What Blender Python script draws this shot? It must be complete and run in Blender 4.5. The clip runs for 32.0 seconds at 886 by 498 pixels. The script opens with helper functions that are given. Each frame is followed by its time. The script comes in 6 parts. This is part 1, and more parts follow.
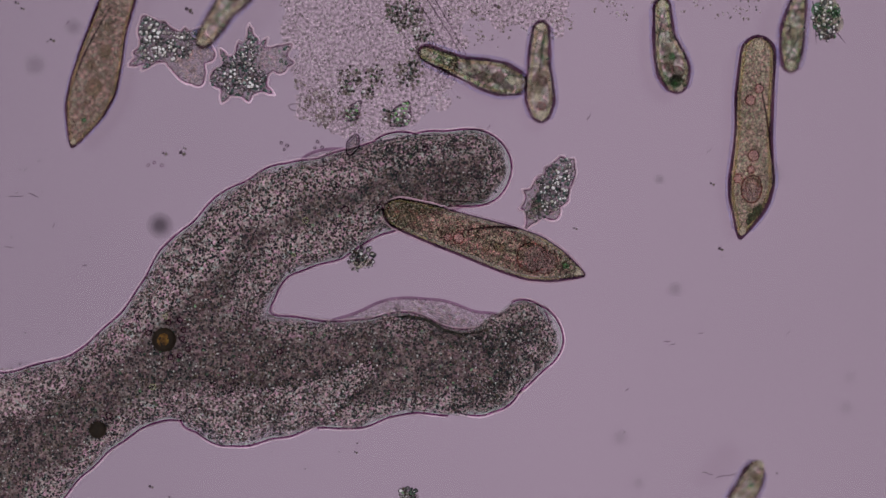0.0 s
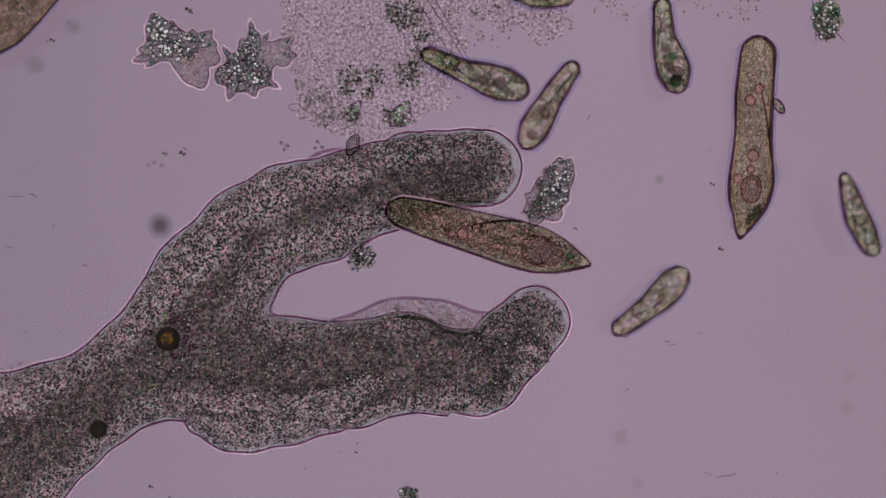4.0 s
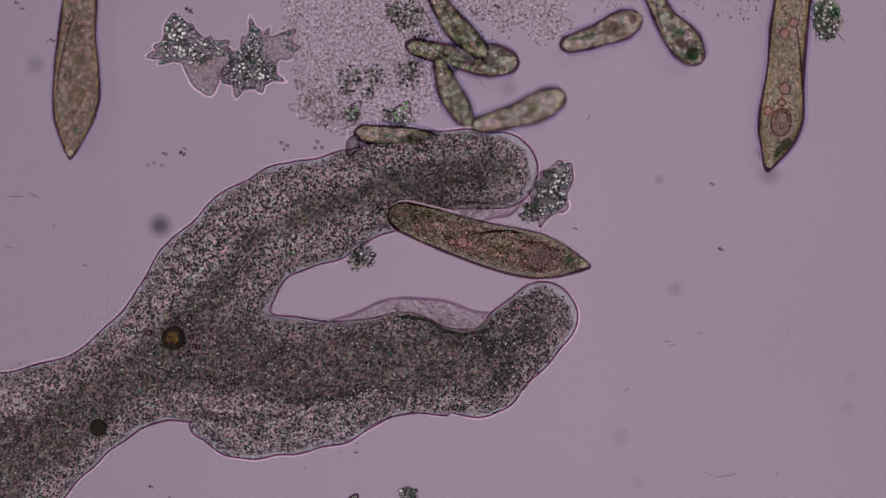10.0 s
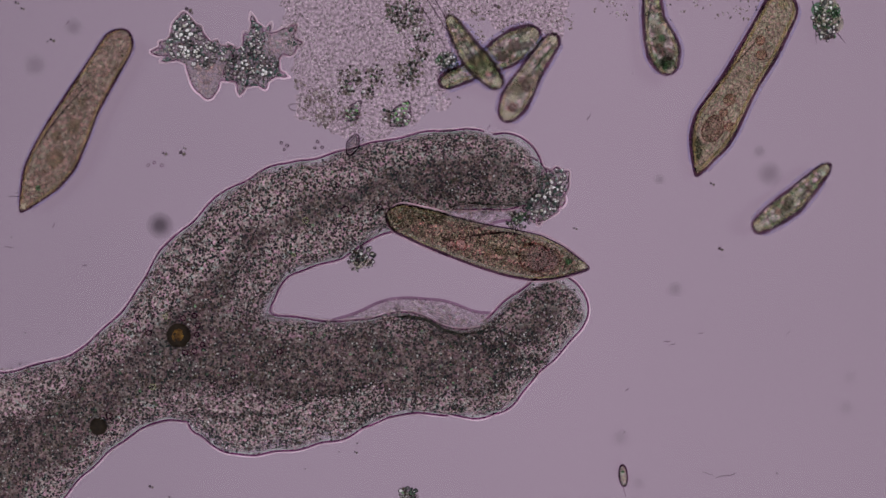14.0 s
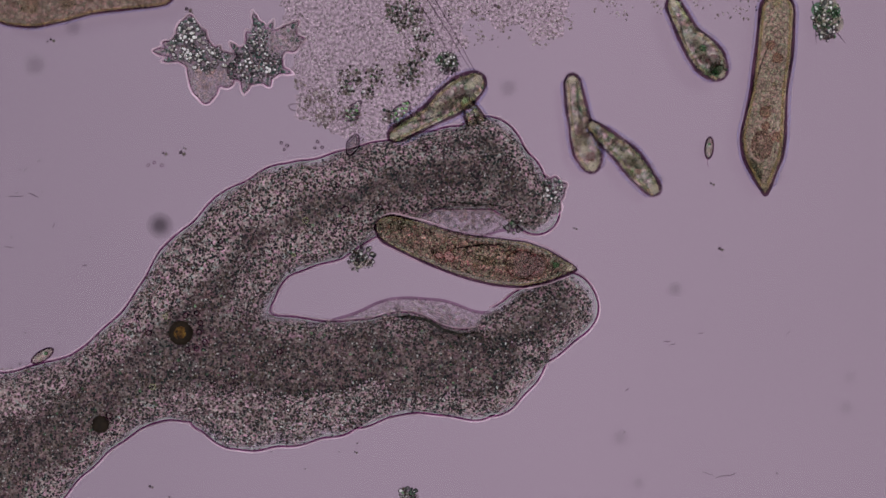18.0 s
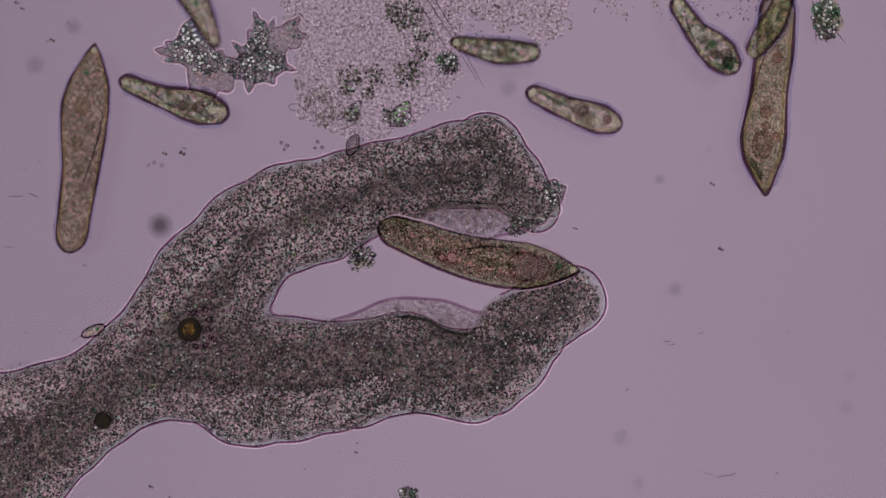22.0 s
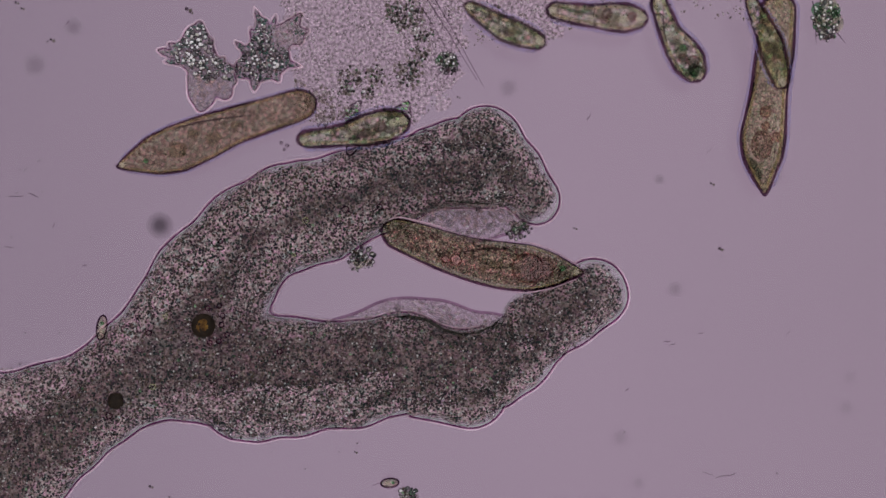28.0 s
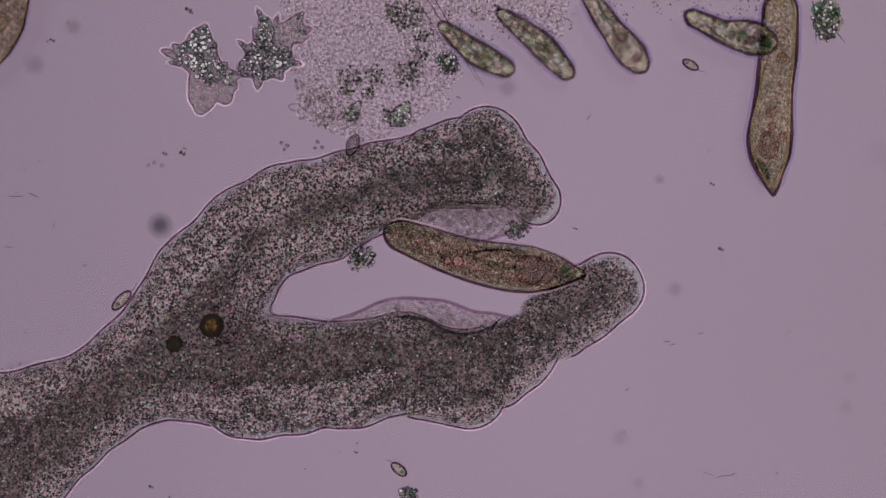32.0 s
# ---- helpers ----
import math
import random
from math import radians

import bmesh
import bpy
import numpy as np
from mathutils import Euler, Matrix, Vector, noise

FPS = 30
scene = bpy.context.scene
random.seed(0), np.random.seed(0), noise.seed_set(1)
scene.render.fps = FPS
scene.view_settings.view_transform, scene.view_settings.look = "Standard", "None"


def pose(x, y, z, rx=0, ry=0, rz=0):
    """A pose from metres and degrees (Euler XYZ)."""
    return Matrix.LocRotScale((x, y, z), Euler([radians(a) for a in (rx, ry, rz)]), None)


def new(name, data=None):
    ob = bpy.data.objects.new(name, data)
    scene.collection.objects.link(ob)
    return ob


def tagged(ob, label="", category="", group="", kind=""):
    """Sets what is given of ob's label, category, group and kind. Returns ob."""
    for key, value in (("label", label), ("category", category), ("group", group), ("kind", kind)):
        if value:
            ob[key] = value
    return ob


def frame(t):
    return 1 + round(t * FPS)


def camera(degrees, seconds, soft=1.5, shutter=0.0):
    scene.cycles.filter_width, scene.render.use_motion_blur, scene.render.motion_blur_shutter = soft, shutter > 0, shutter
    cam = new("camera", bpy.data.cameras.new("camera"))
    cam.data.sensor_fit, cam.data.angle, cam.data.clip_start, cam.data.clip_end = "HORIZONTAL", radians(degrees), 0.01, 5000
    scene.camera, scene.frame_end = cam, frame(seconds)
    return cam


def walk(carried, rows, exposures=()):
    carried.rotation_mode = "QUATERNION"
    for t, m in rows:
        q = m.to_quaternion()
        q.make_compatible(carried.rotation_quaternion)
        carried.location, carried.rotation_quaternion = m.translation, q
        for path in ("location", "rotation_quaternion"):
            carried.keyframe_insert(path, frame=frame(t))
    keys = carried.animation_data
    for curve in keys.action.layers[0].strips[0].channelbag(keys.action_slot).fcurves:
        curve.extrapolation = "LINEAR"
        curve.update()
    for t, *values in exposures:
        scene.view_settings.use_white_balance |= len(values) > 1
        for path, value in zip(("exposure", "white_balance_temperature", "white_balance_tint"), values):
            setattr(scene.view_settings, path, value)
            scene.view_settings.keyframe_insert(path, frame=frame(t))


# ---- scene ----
SPAN = 1.568                       # width of the slide seen by the objective
LENS = 10.0                        # narrow, nearly parallel microscope optics
HIGH = SPAN / 2 / math.tan(radians(LENS / 2))

cam = camera(LENS, 32.0, soft=1.5)
cam.data.dof.use_dof, cam.data.dof.focus_distance, cam.data.dof.aperture_fstop = True, HIGH - 0.055, 1.1
walk(cam, [(0.0, pose(0, 0, HIGH)), (32.0, pose(0, 0, HIGH))])

MM = 0.001


def at(u, v, z=0.0):
    """A place over the slide: u to the right and v down from the field's upper corner, in millimetres, z above the glass in metres."""
    k = (HIGH - z) / HIGH
    return Vector(((u - 784) * MM * k, (441 - v) * MM * k, z))


# ---- light: the lamp field under the stage, an added even fill from above ----
world = bpy.data.worlds.new("fill_light")
scene.world = world
world.use_nodes = True
# fill added so that opaque plasm and grains are lit from above
world.node_tree.nodes["Background"].inputs["Color"].default_value = (0.80, 0.76, 0.80, 1)
world.node_tree.nodes["Background"].inputs["Strength"].default_value = 0.85


# ---- materials ----
class Nodes:
    def __init__(self, name):
        self.m = bpy.data.materials.new(name)
        self.m.use_nodes = True
        self.t = self.m.node_tree
        self.t.nodes.clear()
        self.out = self.t.nodes.new("ShaderNodeOutputMaterial")

    def node(self, kind, **values):
        n = self.t.nodes.new(kind)
        for key, value in values.items():
            n.inputs[key.replace("_", " ")].default_value = value
        return n

    def link(self, a, b):
        self.t.links.new(a, b)

    def coords(self):
        return self.node("ShaderNodeTexCoord").outputs["Object"]

    def noise(self, scale, detail=3.0, rough=0.6):
        n = self.node("ShaderNodeTexNoise", Scale=scale, Detail=detail, Roughness=rough)
        self.link(self.coords(), n.inputs["Vector"])
        return n.outputs["Fac"]

    def cells(self, scale):
        """Distance to, and a random value of, the nearest grain."""
        n = self.node("ShaderNodeTexVoronoi", Scale=scale)
        self.link(self.coords(), n.inputs["Vector"])
        c = self.node("ShaderNodeSeparateColor")
        self.link(n.outputs["Color"], c.inputs["Color"])
        return n.outputs["Distance"], c.outputs[0], c.outputs[1]

    def ramp(self, fac, stops):
        n = self.t.nodes.new("ShaderNodeValToRGB")
        e = n.color_ramp.elements
        while len(e) < len(stops):
            e.new(0.5)
        for i, (p, c) in enumerate(stops):
            e[i].position, e[i].color = p, (*c, 1)
        self.link(fac, n.inputs["Fac"])
        return n.outputs["Color"]

    def mix(self, a, b, kind="MULTIPLY", fac=1.0):
        n = self.t.nodes.new("ShaderNodeMix")
        n.data_type, n.blend_type = "RGBA", kind
        n.inputs[0].default_value = fac
        n.clamp_result = False
        self.link(a, n.inputs[6])
        self.link(b, n.inputs[7])
        return n.outputs[2]

    def done(self, shader):
        self.link(shader, self.out.inputs["Surface"])
        return self.m


def clear(name, stops, scale=180.0, broad=9.0, sway=0.12, gloss=0.0):
    """Light passes and takes on colour: cell plasm, thin films, membranes."""
    n = Nodes(name)
    fine = n.ramp(n.noise(scale, 4.0, 0.7), stops)
    wide = n.ramp(n.noise(broad, 2.0), [(0.3, (1 - sway,) * 3), (0.7, (1.0,) * 3)])
    b = n.node("ShaderNodeBsdfTransparent")
    n.link(n.mix(fine, wide), b.inputs["Color"])
    return n.done(b.outputs[0])


def matter(name, stops, scale=160.0, broad=12.0, lo=0.7, rough=0.6, bump=0.4):
    """Dense matter that stops the light: grit, spores, metal."""
    n = Nodes(name)
    fine = n.ramp(n.noise(scale, 4.0, 0.75), stops)
    wide = n.ramp(n.noise(broad, 3.0), [(0.3, (lo,) * 3), (0.7, (1.0,) * 3)])
    b = n.node("ShaderNodeBsdfPrincipled", Roughness=rough)
    b.inputs["Specular IOR Level"].default_value = 0.15
    n.link(n.mix(fine, wide), b.inputs["Base Color"])
    u = n.node("ShaderNodeBump", Strength=bump, Distance=0.002)
    n.link(n.noise(scale * 0.8, 3.0), u.inputs["Height"])
    n.link(u.outputs[0], b.inputs["Normal"])
    return n.done(b.outputs[0])


def maths(n, kind, a, b, c=0.0):
    m = n.t.nodes.new("ShaderNodeMath")
    m.operation = kind
    for i, v in enumerate((a, b, c)):
        if isinstance(v, (int, float)):
            m.inputs[i].default_value = v
        else:
            n.link(v, m.inputs[i])
    return m.outputs[0]


def blend(n, fac, a, b):
    m = n.t.nodes.new("ShaderNodeMix")
    m.data_type, m.clamp_result = "RGBA", False
    n.link(fac, m.inputs[0])
    n.link(a, m.inputs[6])
    n.link(b, m.inputs[7])
    return m.outputs[2]


def depth_of(n, name="depth"):
    at_depth = n.t.nodes.new("ShaderNodeAttribute")
    at_depth.attribute_name = name
    return at_depth.outputs["Fac"]


def thickness(n, gain, grain, lift):
    """How far plasm of a given depth closes: thin plasm breaks up into grains."""
    c = n.t.nodes.new("ShaderNodeClamp")
    n.link(maths(n, "MULTIPLY_ADD", n.noise(130.0, 3.0, 0.7), grain, maths(n, "MULTIPLY_ADD", depth_of(n), gain, lift)), c.inputs["Value"])
    return c.outputs[0]


def plasm(name, gain, grain, lift, tint, light=1.0, deep=1.0, dark=1.0, most=0.80):
    """Granular cell plasm: round dark granules between bright gaps where it is thin, brown and cloudy where it is deep."""
    n = Nodes(name)
    gap, shade, kind = n.cells(190.0)
    # thin plasm: dark granules of several hues, pale between them
    dot = n.ramp(kind, [(0.0, tuple(v * dark for v in (0.018, 0.036, 0.023))), (0.22, tuple(v * dark for v in (0.018, 0.016, 0.019))), (0.42, tuple(v * dark for v in (0.054, 0.021, 0.043))),
                        (0.60, tuple(v * dark for v in (0.024, 0.021, 0.049))), (0.80, tuple(v * dark for v in (0.072, 0.043, 0.020))), (1.0, tuple(v * dark for v in (0.016, 0.049, 0.032)))])
    ground = n.ramp(n.noise(195.0, 3.0, 0.65), [(0.35, tuple(v * light for v in (0.16, 0.13, 0.13))), (0.46, tuple(v * light for v in (0.35, 0.275, 0.29))), (0.58, tuple(v * light for v in (0.54, 0.45, 0.475))), (0.70, tuple(v * light for v in (0.78, 0.72, 0.74)))])
    ground = n.mix(ground, n.ramp(n.noise(115.0, 2.0, 0.6), [(0.34, (0.72, 0.98, 0.92)), (0.46, (1.02, 0.97, 0.89)), (0.54, (1.05, 0.93, 0.97)), (0.66, (1.22, 0.84, 1.08))]))
    size = maths(n, "MULTIPLY_ADD", shade, 0.34, 0.20)
    edge = n.t.nodes.new("ShaderNodeMapRange")
    edge.interpolation_type = "SMOOTHSTEP"
    n.link(gap, edge.inputs["Value"])
    n.link(maths(n, "SUBTRACT", size, 0.10), edge.inputs["From Min"])
    n.link(maths(n, "ADD", size, 0.09), edge.inputs["From Max"])
    near = blend(n, edge.outputs["Result"], dot, ground)
    # deep plasm: soft brown clouds with a fine grain
    cloud = n.ramp(n.noise(62.0, 4.0, 0.72), [(0.34, (0.032 * deep, 0.024 * deep, 0.026 * deep)), (0.48, (0.090 * deep, 0.065 * deep, 0.066 * deep)), (0.60, (0.182 * deep, 0.130 * deep, 0.124 * deep)), (0.72, (0.33 * deep, 0.26 * deep, 0.23 * deep))])
    fine = n.ramp(n.noise(210.0, 3.0, 0.7), [(0.36, (0.30,) * 3), (0.50, (0.95,) * 3), (0.66, (2.0,) * 3)])
    hue = n.ramp(n.noise(26.0, 3.0, 0.6), [(0.36, (0.82, 0.98, 0.98)), (0.46, (1.0, 1.0, 0.92)), (0.54, (1.0, 0.98, 1.04)), (0.64, (1.14, 0.96, 0.98))])
    far = n.mix(n.mix(cloud, fine), hue)
    c = n.t.nodes.new("ShaderNodeMapRange")
    c.inputs["From Min"].default_value, c.inputs["From Max"].default_value = 0.56, 1.0
    n.link(maths(n, "MULTIPLY_ADD", n.noise(11.0, 4.0, 0.62), 0.95, maths(n, "ADD", depth_of(n, "bulk"), -0.24)), c.inputs["Value"])
    share = maths(n, "MULTIPLY", c.outputs["Result"], most)
    b = n.node("ShaderNodeBsdfPrincipled", Roughness=0.75)
    b.inputs["Specular IOR Level"].default_value = 0.1
    n.link(blend(n, share, near, far), b.inputs["Base Color"])
    w = n.node("ShaderNodeBsdfTransparent")
    w.inputs["Color"].default_value = (*tint, 1)
    m = n.t.nodes.new("ShaderNodeMixShader")
    n.link(thickness(n, gain, grain, lift), m.inputs[0])
    n.link(w.outputs[0], m.inputs[1])
    n.link(b.outputs[0], m.inputs[2])
    return n.done(m.outputs[0])


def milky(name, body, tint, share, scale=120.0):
    """Half-clear matter that also scatters: vacuoles, nuclei; also cords painted as light halos."""
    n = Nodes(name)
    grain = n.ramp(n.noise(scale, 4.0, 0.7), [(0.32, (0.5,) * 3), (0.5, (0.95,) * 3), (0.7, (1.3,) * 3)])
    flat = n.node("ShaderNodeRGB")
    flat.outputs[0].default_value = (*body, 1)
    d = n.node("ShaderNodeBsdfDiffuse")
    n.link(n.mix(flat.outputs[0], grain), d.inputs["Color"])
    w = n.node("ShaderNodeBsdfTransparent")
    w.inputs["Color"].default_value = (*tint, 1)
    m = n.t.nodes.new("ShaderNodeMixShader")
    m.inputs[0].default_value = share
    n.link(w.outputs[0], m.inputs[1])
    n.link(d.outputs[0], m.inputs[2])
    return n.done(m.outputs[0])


def cell_plasm(name, dark, mid, light, reds, greens, blotch=45.0, fine=230.0, scatter=0.0, body=(0.2, 0.18, 0.14)):
    """Clear stained plasm of a ciliate with fine grain, blotches and a change of hue."""
    n = Nodes(name)
    gap, shade, kind = n.cells(fine)
    grain = n.mix(n.ramp(shade, [(0.0, dark), (0.4, mid), (0.85, light)]), n.ramp(gap, [(0.35, (1.06,) * 3), (0.80, (0.80,) * 3)]))
    hue = n.ramp(kind, [(0.25, greens), (0.75, reds)])
    patchy = n.ramp(n.noise(blotch, 4.0, 0.65), [(0.34, (0.80,) * 3), (0.52, (0.98,) * 3), (0.66, (1.08,) * 3)])
    w = n.node("ShaderNodeBsdfTransparent")
    n.link(n.mix(n.mix(grain, hue), patchy), w.inputs["Color"])
    if not scatter:
        return n.done(w.outputs[0])
    d = n.node("ShaderNodeBsdfDiffuse")
    flat = n.node("ShaderNodeRGB")
    flat.outputs[0].default_value = (*body, 1)
    n.link(n.mix(n.mix(n.mix(grain, hue), patchy), flat.outputs[0]), d.inputs["Color"])
    m = n.t.nodes.new("ShaderNodeMixShader")
    m.inputs[0].default_value = scatter
    n.link(w.outputs[0], m.inputs[1])
    n.link(d.outputs[0], m.inputs[2])
    return n.done(m.outputs[0])


def random_matter(name, stops, rough=0.5):
    """Loose grains, each of its own shade."""
    n = Nodes(name)
    g = n.node("ShaderNodeNewGeometry")
    b = n.node("ShaderNodeBsdfPrincipled", Roughness=rough)
    b.inputs["Specular IOR Level"].default_value = 0.2
    n.link(n.ramp(g.outputs["Random Per Island"], stops), b.inputs["Base Color"])
    return n.done(b.outputs[0])


def lamp_field(name):
    n = Nodes(name)
    g = n.t.nodes.new("ShaderNodeTexGradient")
    m = n.node("ShaderNodeMapping")
    m.inputs["Location"].default_value, m.inputs["Scale"].default_value = (0.5, 0, 0), (0.28, 0.28, 0.28)
    n.link(n.coords(), m.inputs["Vector"])
    n.link(m.outputs[0], g.inputs["Vector"])
    # vignette put into the lamp's colour: dim left, brightest right of middle
    side = n.ramp(g.outputs["Color"], [(0.10, (0.246, 0.180, 0.247)), (0.34, (0.277, 0.202, 0.276)), (0.62, (0.296, 0.214, 0.291)), (0.95, (0.278, 0.202, 0.273))])
    c = n.mix(side, n.ramp(n.noise(0.9, 2.0), [(0.3, (0.97, 0.97, 0.97)), (0.7, (1.0, 1.0, 1.0))]))
    e = n.node("ShaderNodeEmission", Strength=1.0)
    n.link(c, e.inputs["Color"])
    return n.done(e.outputs[0])


def slide_glass(name):
    n = Nodes(name)
    b = n.node("ShaderNodeBsdfGlass", Roughness=0.0, IOR=1.33)
    b.inputs["Color"].default_value = (1, 1, 1, 1)
    return n.done(b.outputs[0])


GLASS = slide_glass("slide_glass")
FIELD = lamp_field("lamp_field")
BLACK = matter("black_metal", [(0.3, (0.012,) * 3), (0.7, (0.02,) * 3)], 6.0, 1.0)
PLASM = plasm("packed_plasm", 4.2, 4.6, -2.20, (0.96, 0.96, 0.95), 1.14)
THIN = plasm("thin_granular_plasm", 2.0, 4.6, -2.20, (0.96, 0.95, 0.955), 1.45, 1.9, 0.8, 0.25)
MARGIN = plasm("margin_plasm", 1.7, 4.6, -2.85, (0.985, 0.98, 0.985), 1.1, 1.9, 0.9, 0.2)
VEIL = plasm("fold_plasm", 0.30, 2.6, -1.22, (0.98, 0.975, 0.975), 1.2, 2.6, 2.6)
SHEET = plasm("pale_sheet", 0.22, 2.8, -1.22, (0.93, 0.94, 0.93), 1.15, 3.2, 2.0)
HYALINE = milky("clear_ectoplasm", (0.60, 0.66, 0.63), (1.0, 1.0, 1.0), 0.14, 60.0)
# membrane tone also carries the edge darkening that refraction would give
SKIN = clear("purple_membrane", [(0.3, (0.46, 0.19, 0.42)), (0.7, (0.70, 0.40, 0.62))], 30.0, 6.0, 0.1)
# optical halo inside the membranes, put into a pale cord colour
HALO = milky("painted_halo", (0.72, 0.80, 0.78), (1, 1, 1), 0.46, 40.0)
GREENHALO = milky("green_bright_rim", (0.52, 0.55, 0.32), (1, 1, 0.95), 0.30, 60.0)
DARKGRAIN = random_matter("dark_grains", [(0.0, (0.012, 0.009, 0.016)), (0.3, (0.022, 0.044, 0.038)), (0.5, (0.045, 0.032, 0.048)), (0.75, (0.085, 0.045, 0.055)), (1.0, (0.10, 0.085, 0.055))])
PALEGRAIN = random_matter("pale_grains", [(0.0, (0.14, 0.13, 0.10)), (0.4, (0.22, 0.19, 0.19)), (0.75, (0.35, 0.32, 0.31)), (1.0, (0.64, 0.65, 0.63))])
GREENGRAIN = random_matter("green_grains", [(0.0, (0.03, 0.07, 0.03)), (0.6, (0.08, 0.14, 0.08)), (1.0, (0.25, 0.42, 0.24))])
OLIVEGRAIN = random_matter("olive_grains", [(0.0, (0.05, 0.045, 0.03)), (0.4, (0.11, 0.085, 0.06)), (0.7, (0.13, 0.14, 0.075)), (1.0, (0.30, 0.22, 0.20))])
TEALGRAIN = random_matter("teal_grains", [(0.0, (0.03, 0.06, 0.05)), (0.45, (0.07, 0.14, 0.12)), (0.8, (0.16, 0.24, 0.21)), (1.0, (0.40, 0.50, 0.46))])
# bead whites stand in for light focused through clear beads
BEADS = random_matter("white_beads", [(0.0, (0.10, 0.12, 0.11)), (0.25, (0.34, 0.27, 0.32)), (0.45, (0.64, 0.64, 0.56)), (0.65, (0.95, 0.90, 0.95)), (1.0, (1.0, 1.0, 1.0))], 0.2)
SPARK = random_matter("bright_beads", [(0.0, (0.05, 0.05, 0.05)), (0.22, (0.16, 0.21, 0.18)), (0.42, (0.36, 0.22, 0.33)), (0.62, (0.60, 0.47, 0.58)), (0.78, (0.62, 0.72, 0.66)), (0.92, (0.92, 0.82, 0.90)), (1.0, (1.0, 0.98, 0.98))], 0.2)


# dark rings imitating refraction at bead edges; also plain dark grit
BEADRIM = random_matter("bead_rims", [(0.0, (0.012, 0.016, 0.014)), (0.4, (0.040, 0.028, 0.034)), (0.75, (0.065, 0.045, 0.05)), (1.0, (0.03, 0.075, 0.05))])
BRIGHTGREEN = random_matter("bright_green_flakes", [(0.0, (0.05, 0.16, 0.05)), (0.5, (0.20, 0.45, 0.16)), (1.0, (0.60, 0.85, 0.55))], 0.3)


# ---- builders ----
def solid(name, verts, faces, material, parent=None, label="", smooth=True):
    me = bpy.data.meshes.new(name)
    me.from_pydata([tuple(v) for v in verts], [], [tuple(f) for f in faces])
    me.materials.append(material)
    if smooth:
        me.polygons.foreach_set("use_smooth", [True] * len(me.polygons))
    me.update()
    ob = new(name, me)
    if parent is not None:
        ob.parent = parent
    if label:
        ob["label"] = label
    return ob


def tube_data(path, radius, closed=False, sides=6, flat=1.0):
    """A round cord along a path; radius may be a list."""
    pts = [Vector(p) for p in path]
    n = len(pts)
    rad = radius if isinstance(radius, (list, tuple)) else [radius] * n
    verts, faces = [], []
    for i, p in enumerate(pts):
        before = pts[i - 1] if (i or closed) else pts[i]
        after = pts[(i + 1) % n] if (i < n - 1 or closed) else pts[i]
        d = (after - before)
        d = d.normalized() if d.length > 1e-9 else Vector((1, 0, 0))
        side = Vector((-d.y, d.x, 0))
        side = side.normalized() if side.length > 1e-6 else Vector((1, 0, 0))
        up = d.cross(side)
        for k in range(sides):
            a = 2 * math.pi * k / sides
            verts.append(p + side * math.cos(a) * rad[i] + up * math.sin(a) * rad[i] * flat)
    last = n if closed else n - 1
    for i in range(last):
        j = (i + 1) % n
        for k in range(sides):
            m = (k + 1) % sides
            faces.append((i * sides + k, i * sides + m, j * sides + m, j * sides + k))
    if not closed:
        faces.append(tuple(range(sides - 1, -1, -1)))
        faces.append(tuple((n - 1) * sides + k for k in range(sides)))
    return verts, faces


def cord(name, path, radius, material, parent=None, label="", closed=False, sides=6, flat=1.0):
    v, f = tube_data(path, radius, closed, sides, flat)
    return solid(name, v, f, material, parent, label)


def ball_data(c, r, rings=6, segs=10, sz=1.0, sx=1.0, turn=0.0, lumps=0.0, seed=0):
    verts, faces = [], []
    ca, sa = math.cos(turn), math.sin(turn)
    for i in range(rings + 1):
        th = math.pi * i / rings
        for k in range(segs):
            ph = 2 * math.pi * k / segs
            q = 1.0
            if lumps:
                q += lumps * noise.noise((math.sin(th) * math.cos(ph) * 1.7 + seed * 7.1, math.sin(th) * math.sin(ph) * 1.7, math.cos(th) * 1.7))
            x, y = r * q * sx * math.sin(th) * math.cos(ph), r * q * math.sin(th) * math.sin(ph)
            verts.append((c[0] + x * ca - y * sa, c[1] + x * sa + y * ca, c[2] + r * q * sz * math.cos(th)))
    for i in range(rings):
        for k in range(segs):
            m = (k + 1) % segs
            faces.append((i * segs + k, (i + 1) * segs + k, (i + 1) * segs + m, i * segs + m))
    return verts, faces


def ball(name, c, r, material, parent=None, label="", **more):
    v, f = ball_data(c, r, **more)
    return solid(name, v, f, material, parent, label)


OCTA = [(1, 0, 0), (-1, 0, 0), (0, 1, 0), (0, -1, 0), (0, 0, 1), (0, 0, -1)]
OCTF = [(0, 2, 4), (2, 1, 4), (1, 3, 4), (3, 0, 4), (2, 0, 5), (1, 2, 5), (3, 1, 5), (0, 3, 5)]


def grains(name, places, sizes, material, parent=None, label="", seed=1, flat=0.7):
    """Many small crystals in one mesh, for what nobody could count."""
    rng = random.Random(seed)
    verts, faces = [], []
    for (x, y, z), r in zip(places, sizes):
        o = len(verts)
        a, sx = rng.uniform(0, 6.28), rng.uniform(0.7, 1.35)
        ca, sa = math.cos(a), math.sin(a)
        for u, v, w in OCTA:
            p, q = u * r * sx, v * r / sx
            verts.append((x + p * ca - q * sa, y + p * sa + q * ca, z + w * r * flat))
        faces += [(o + i, o + j, o + k) for i, j, k in OCTF]
    ob = solid(name, verts, faces, material, parent, label, smooth=False)
    ob["kind"] = "stuff"
    return ob


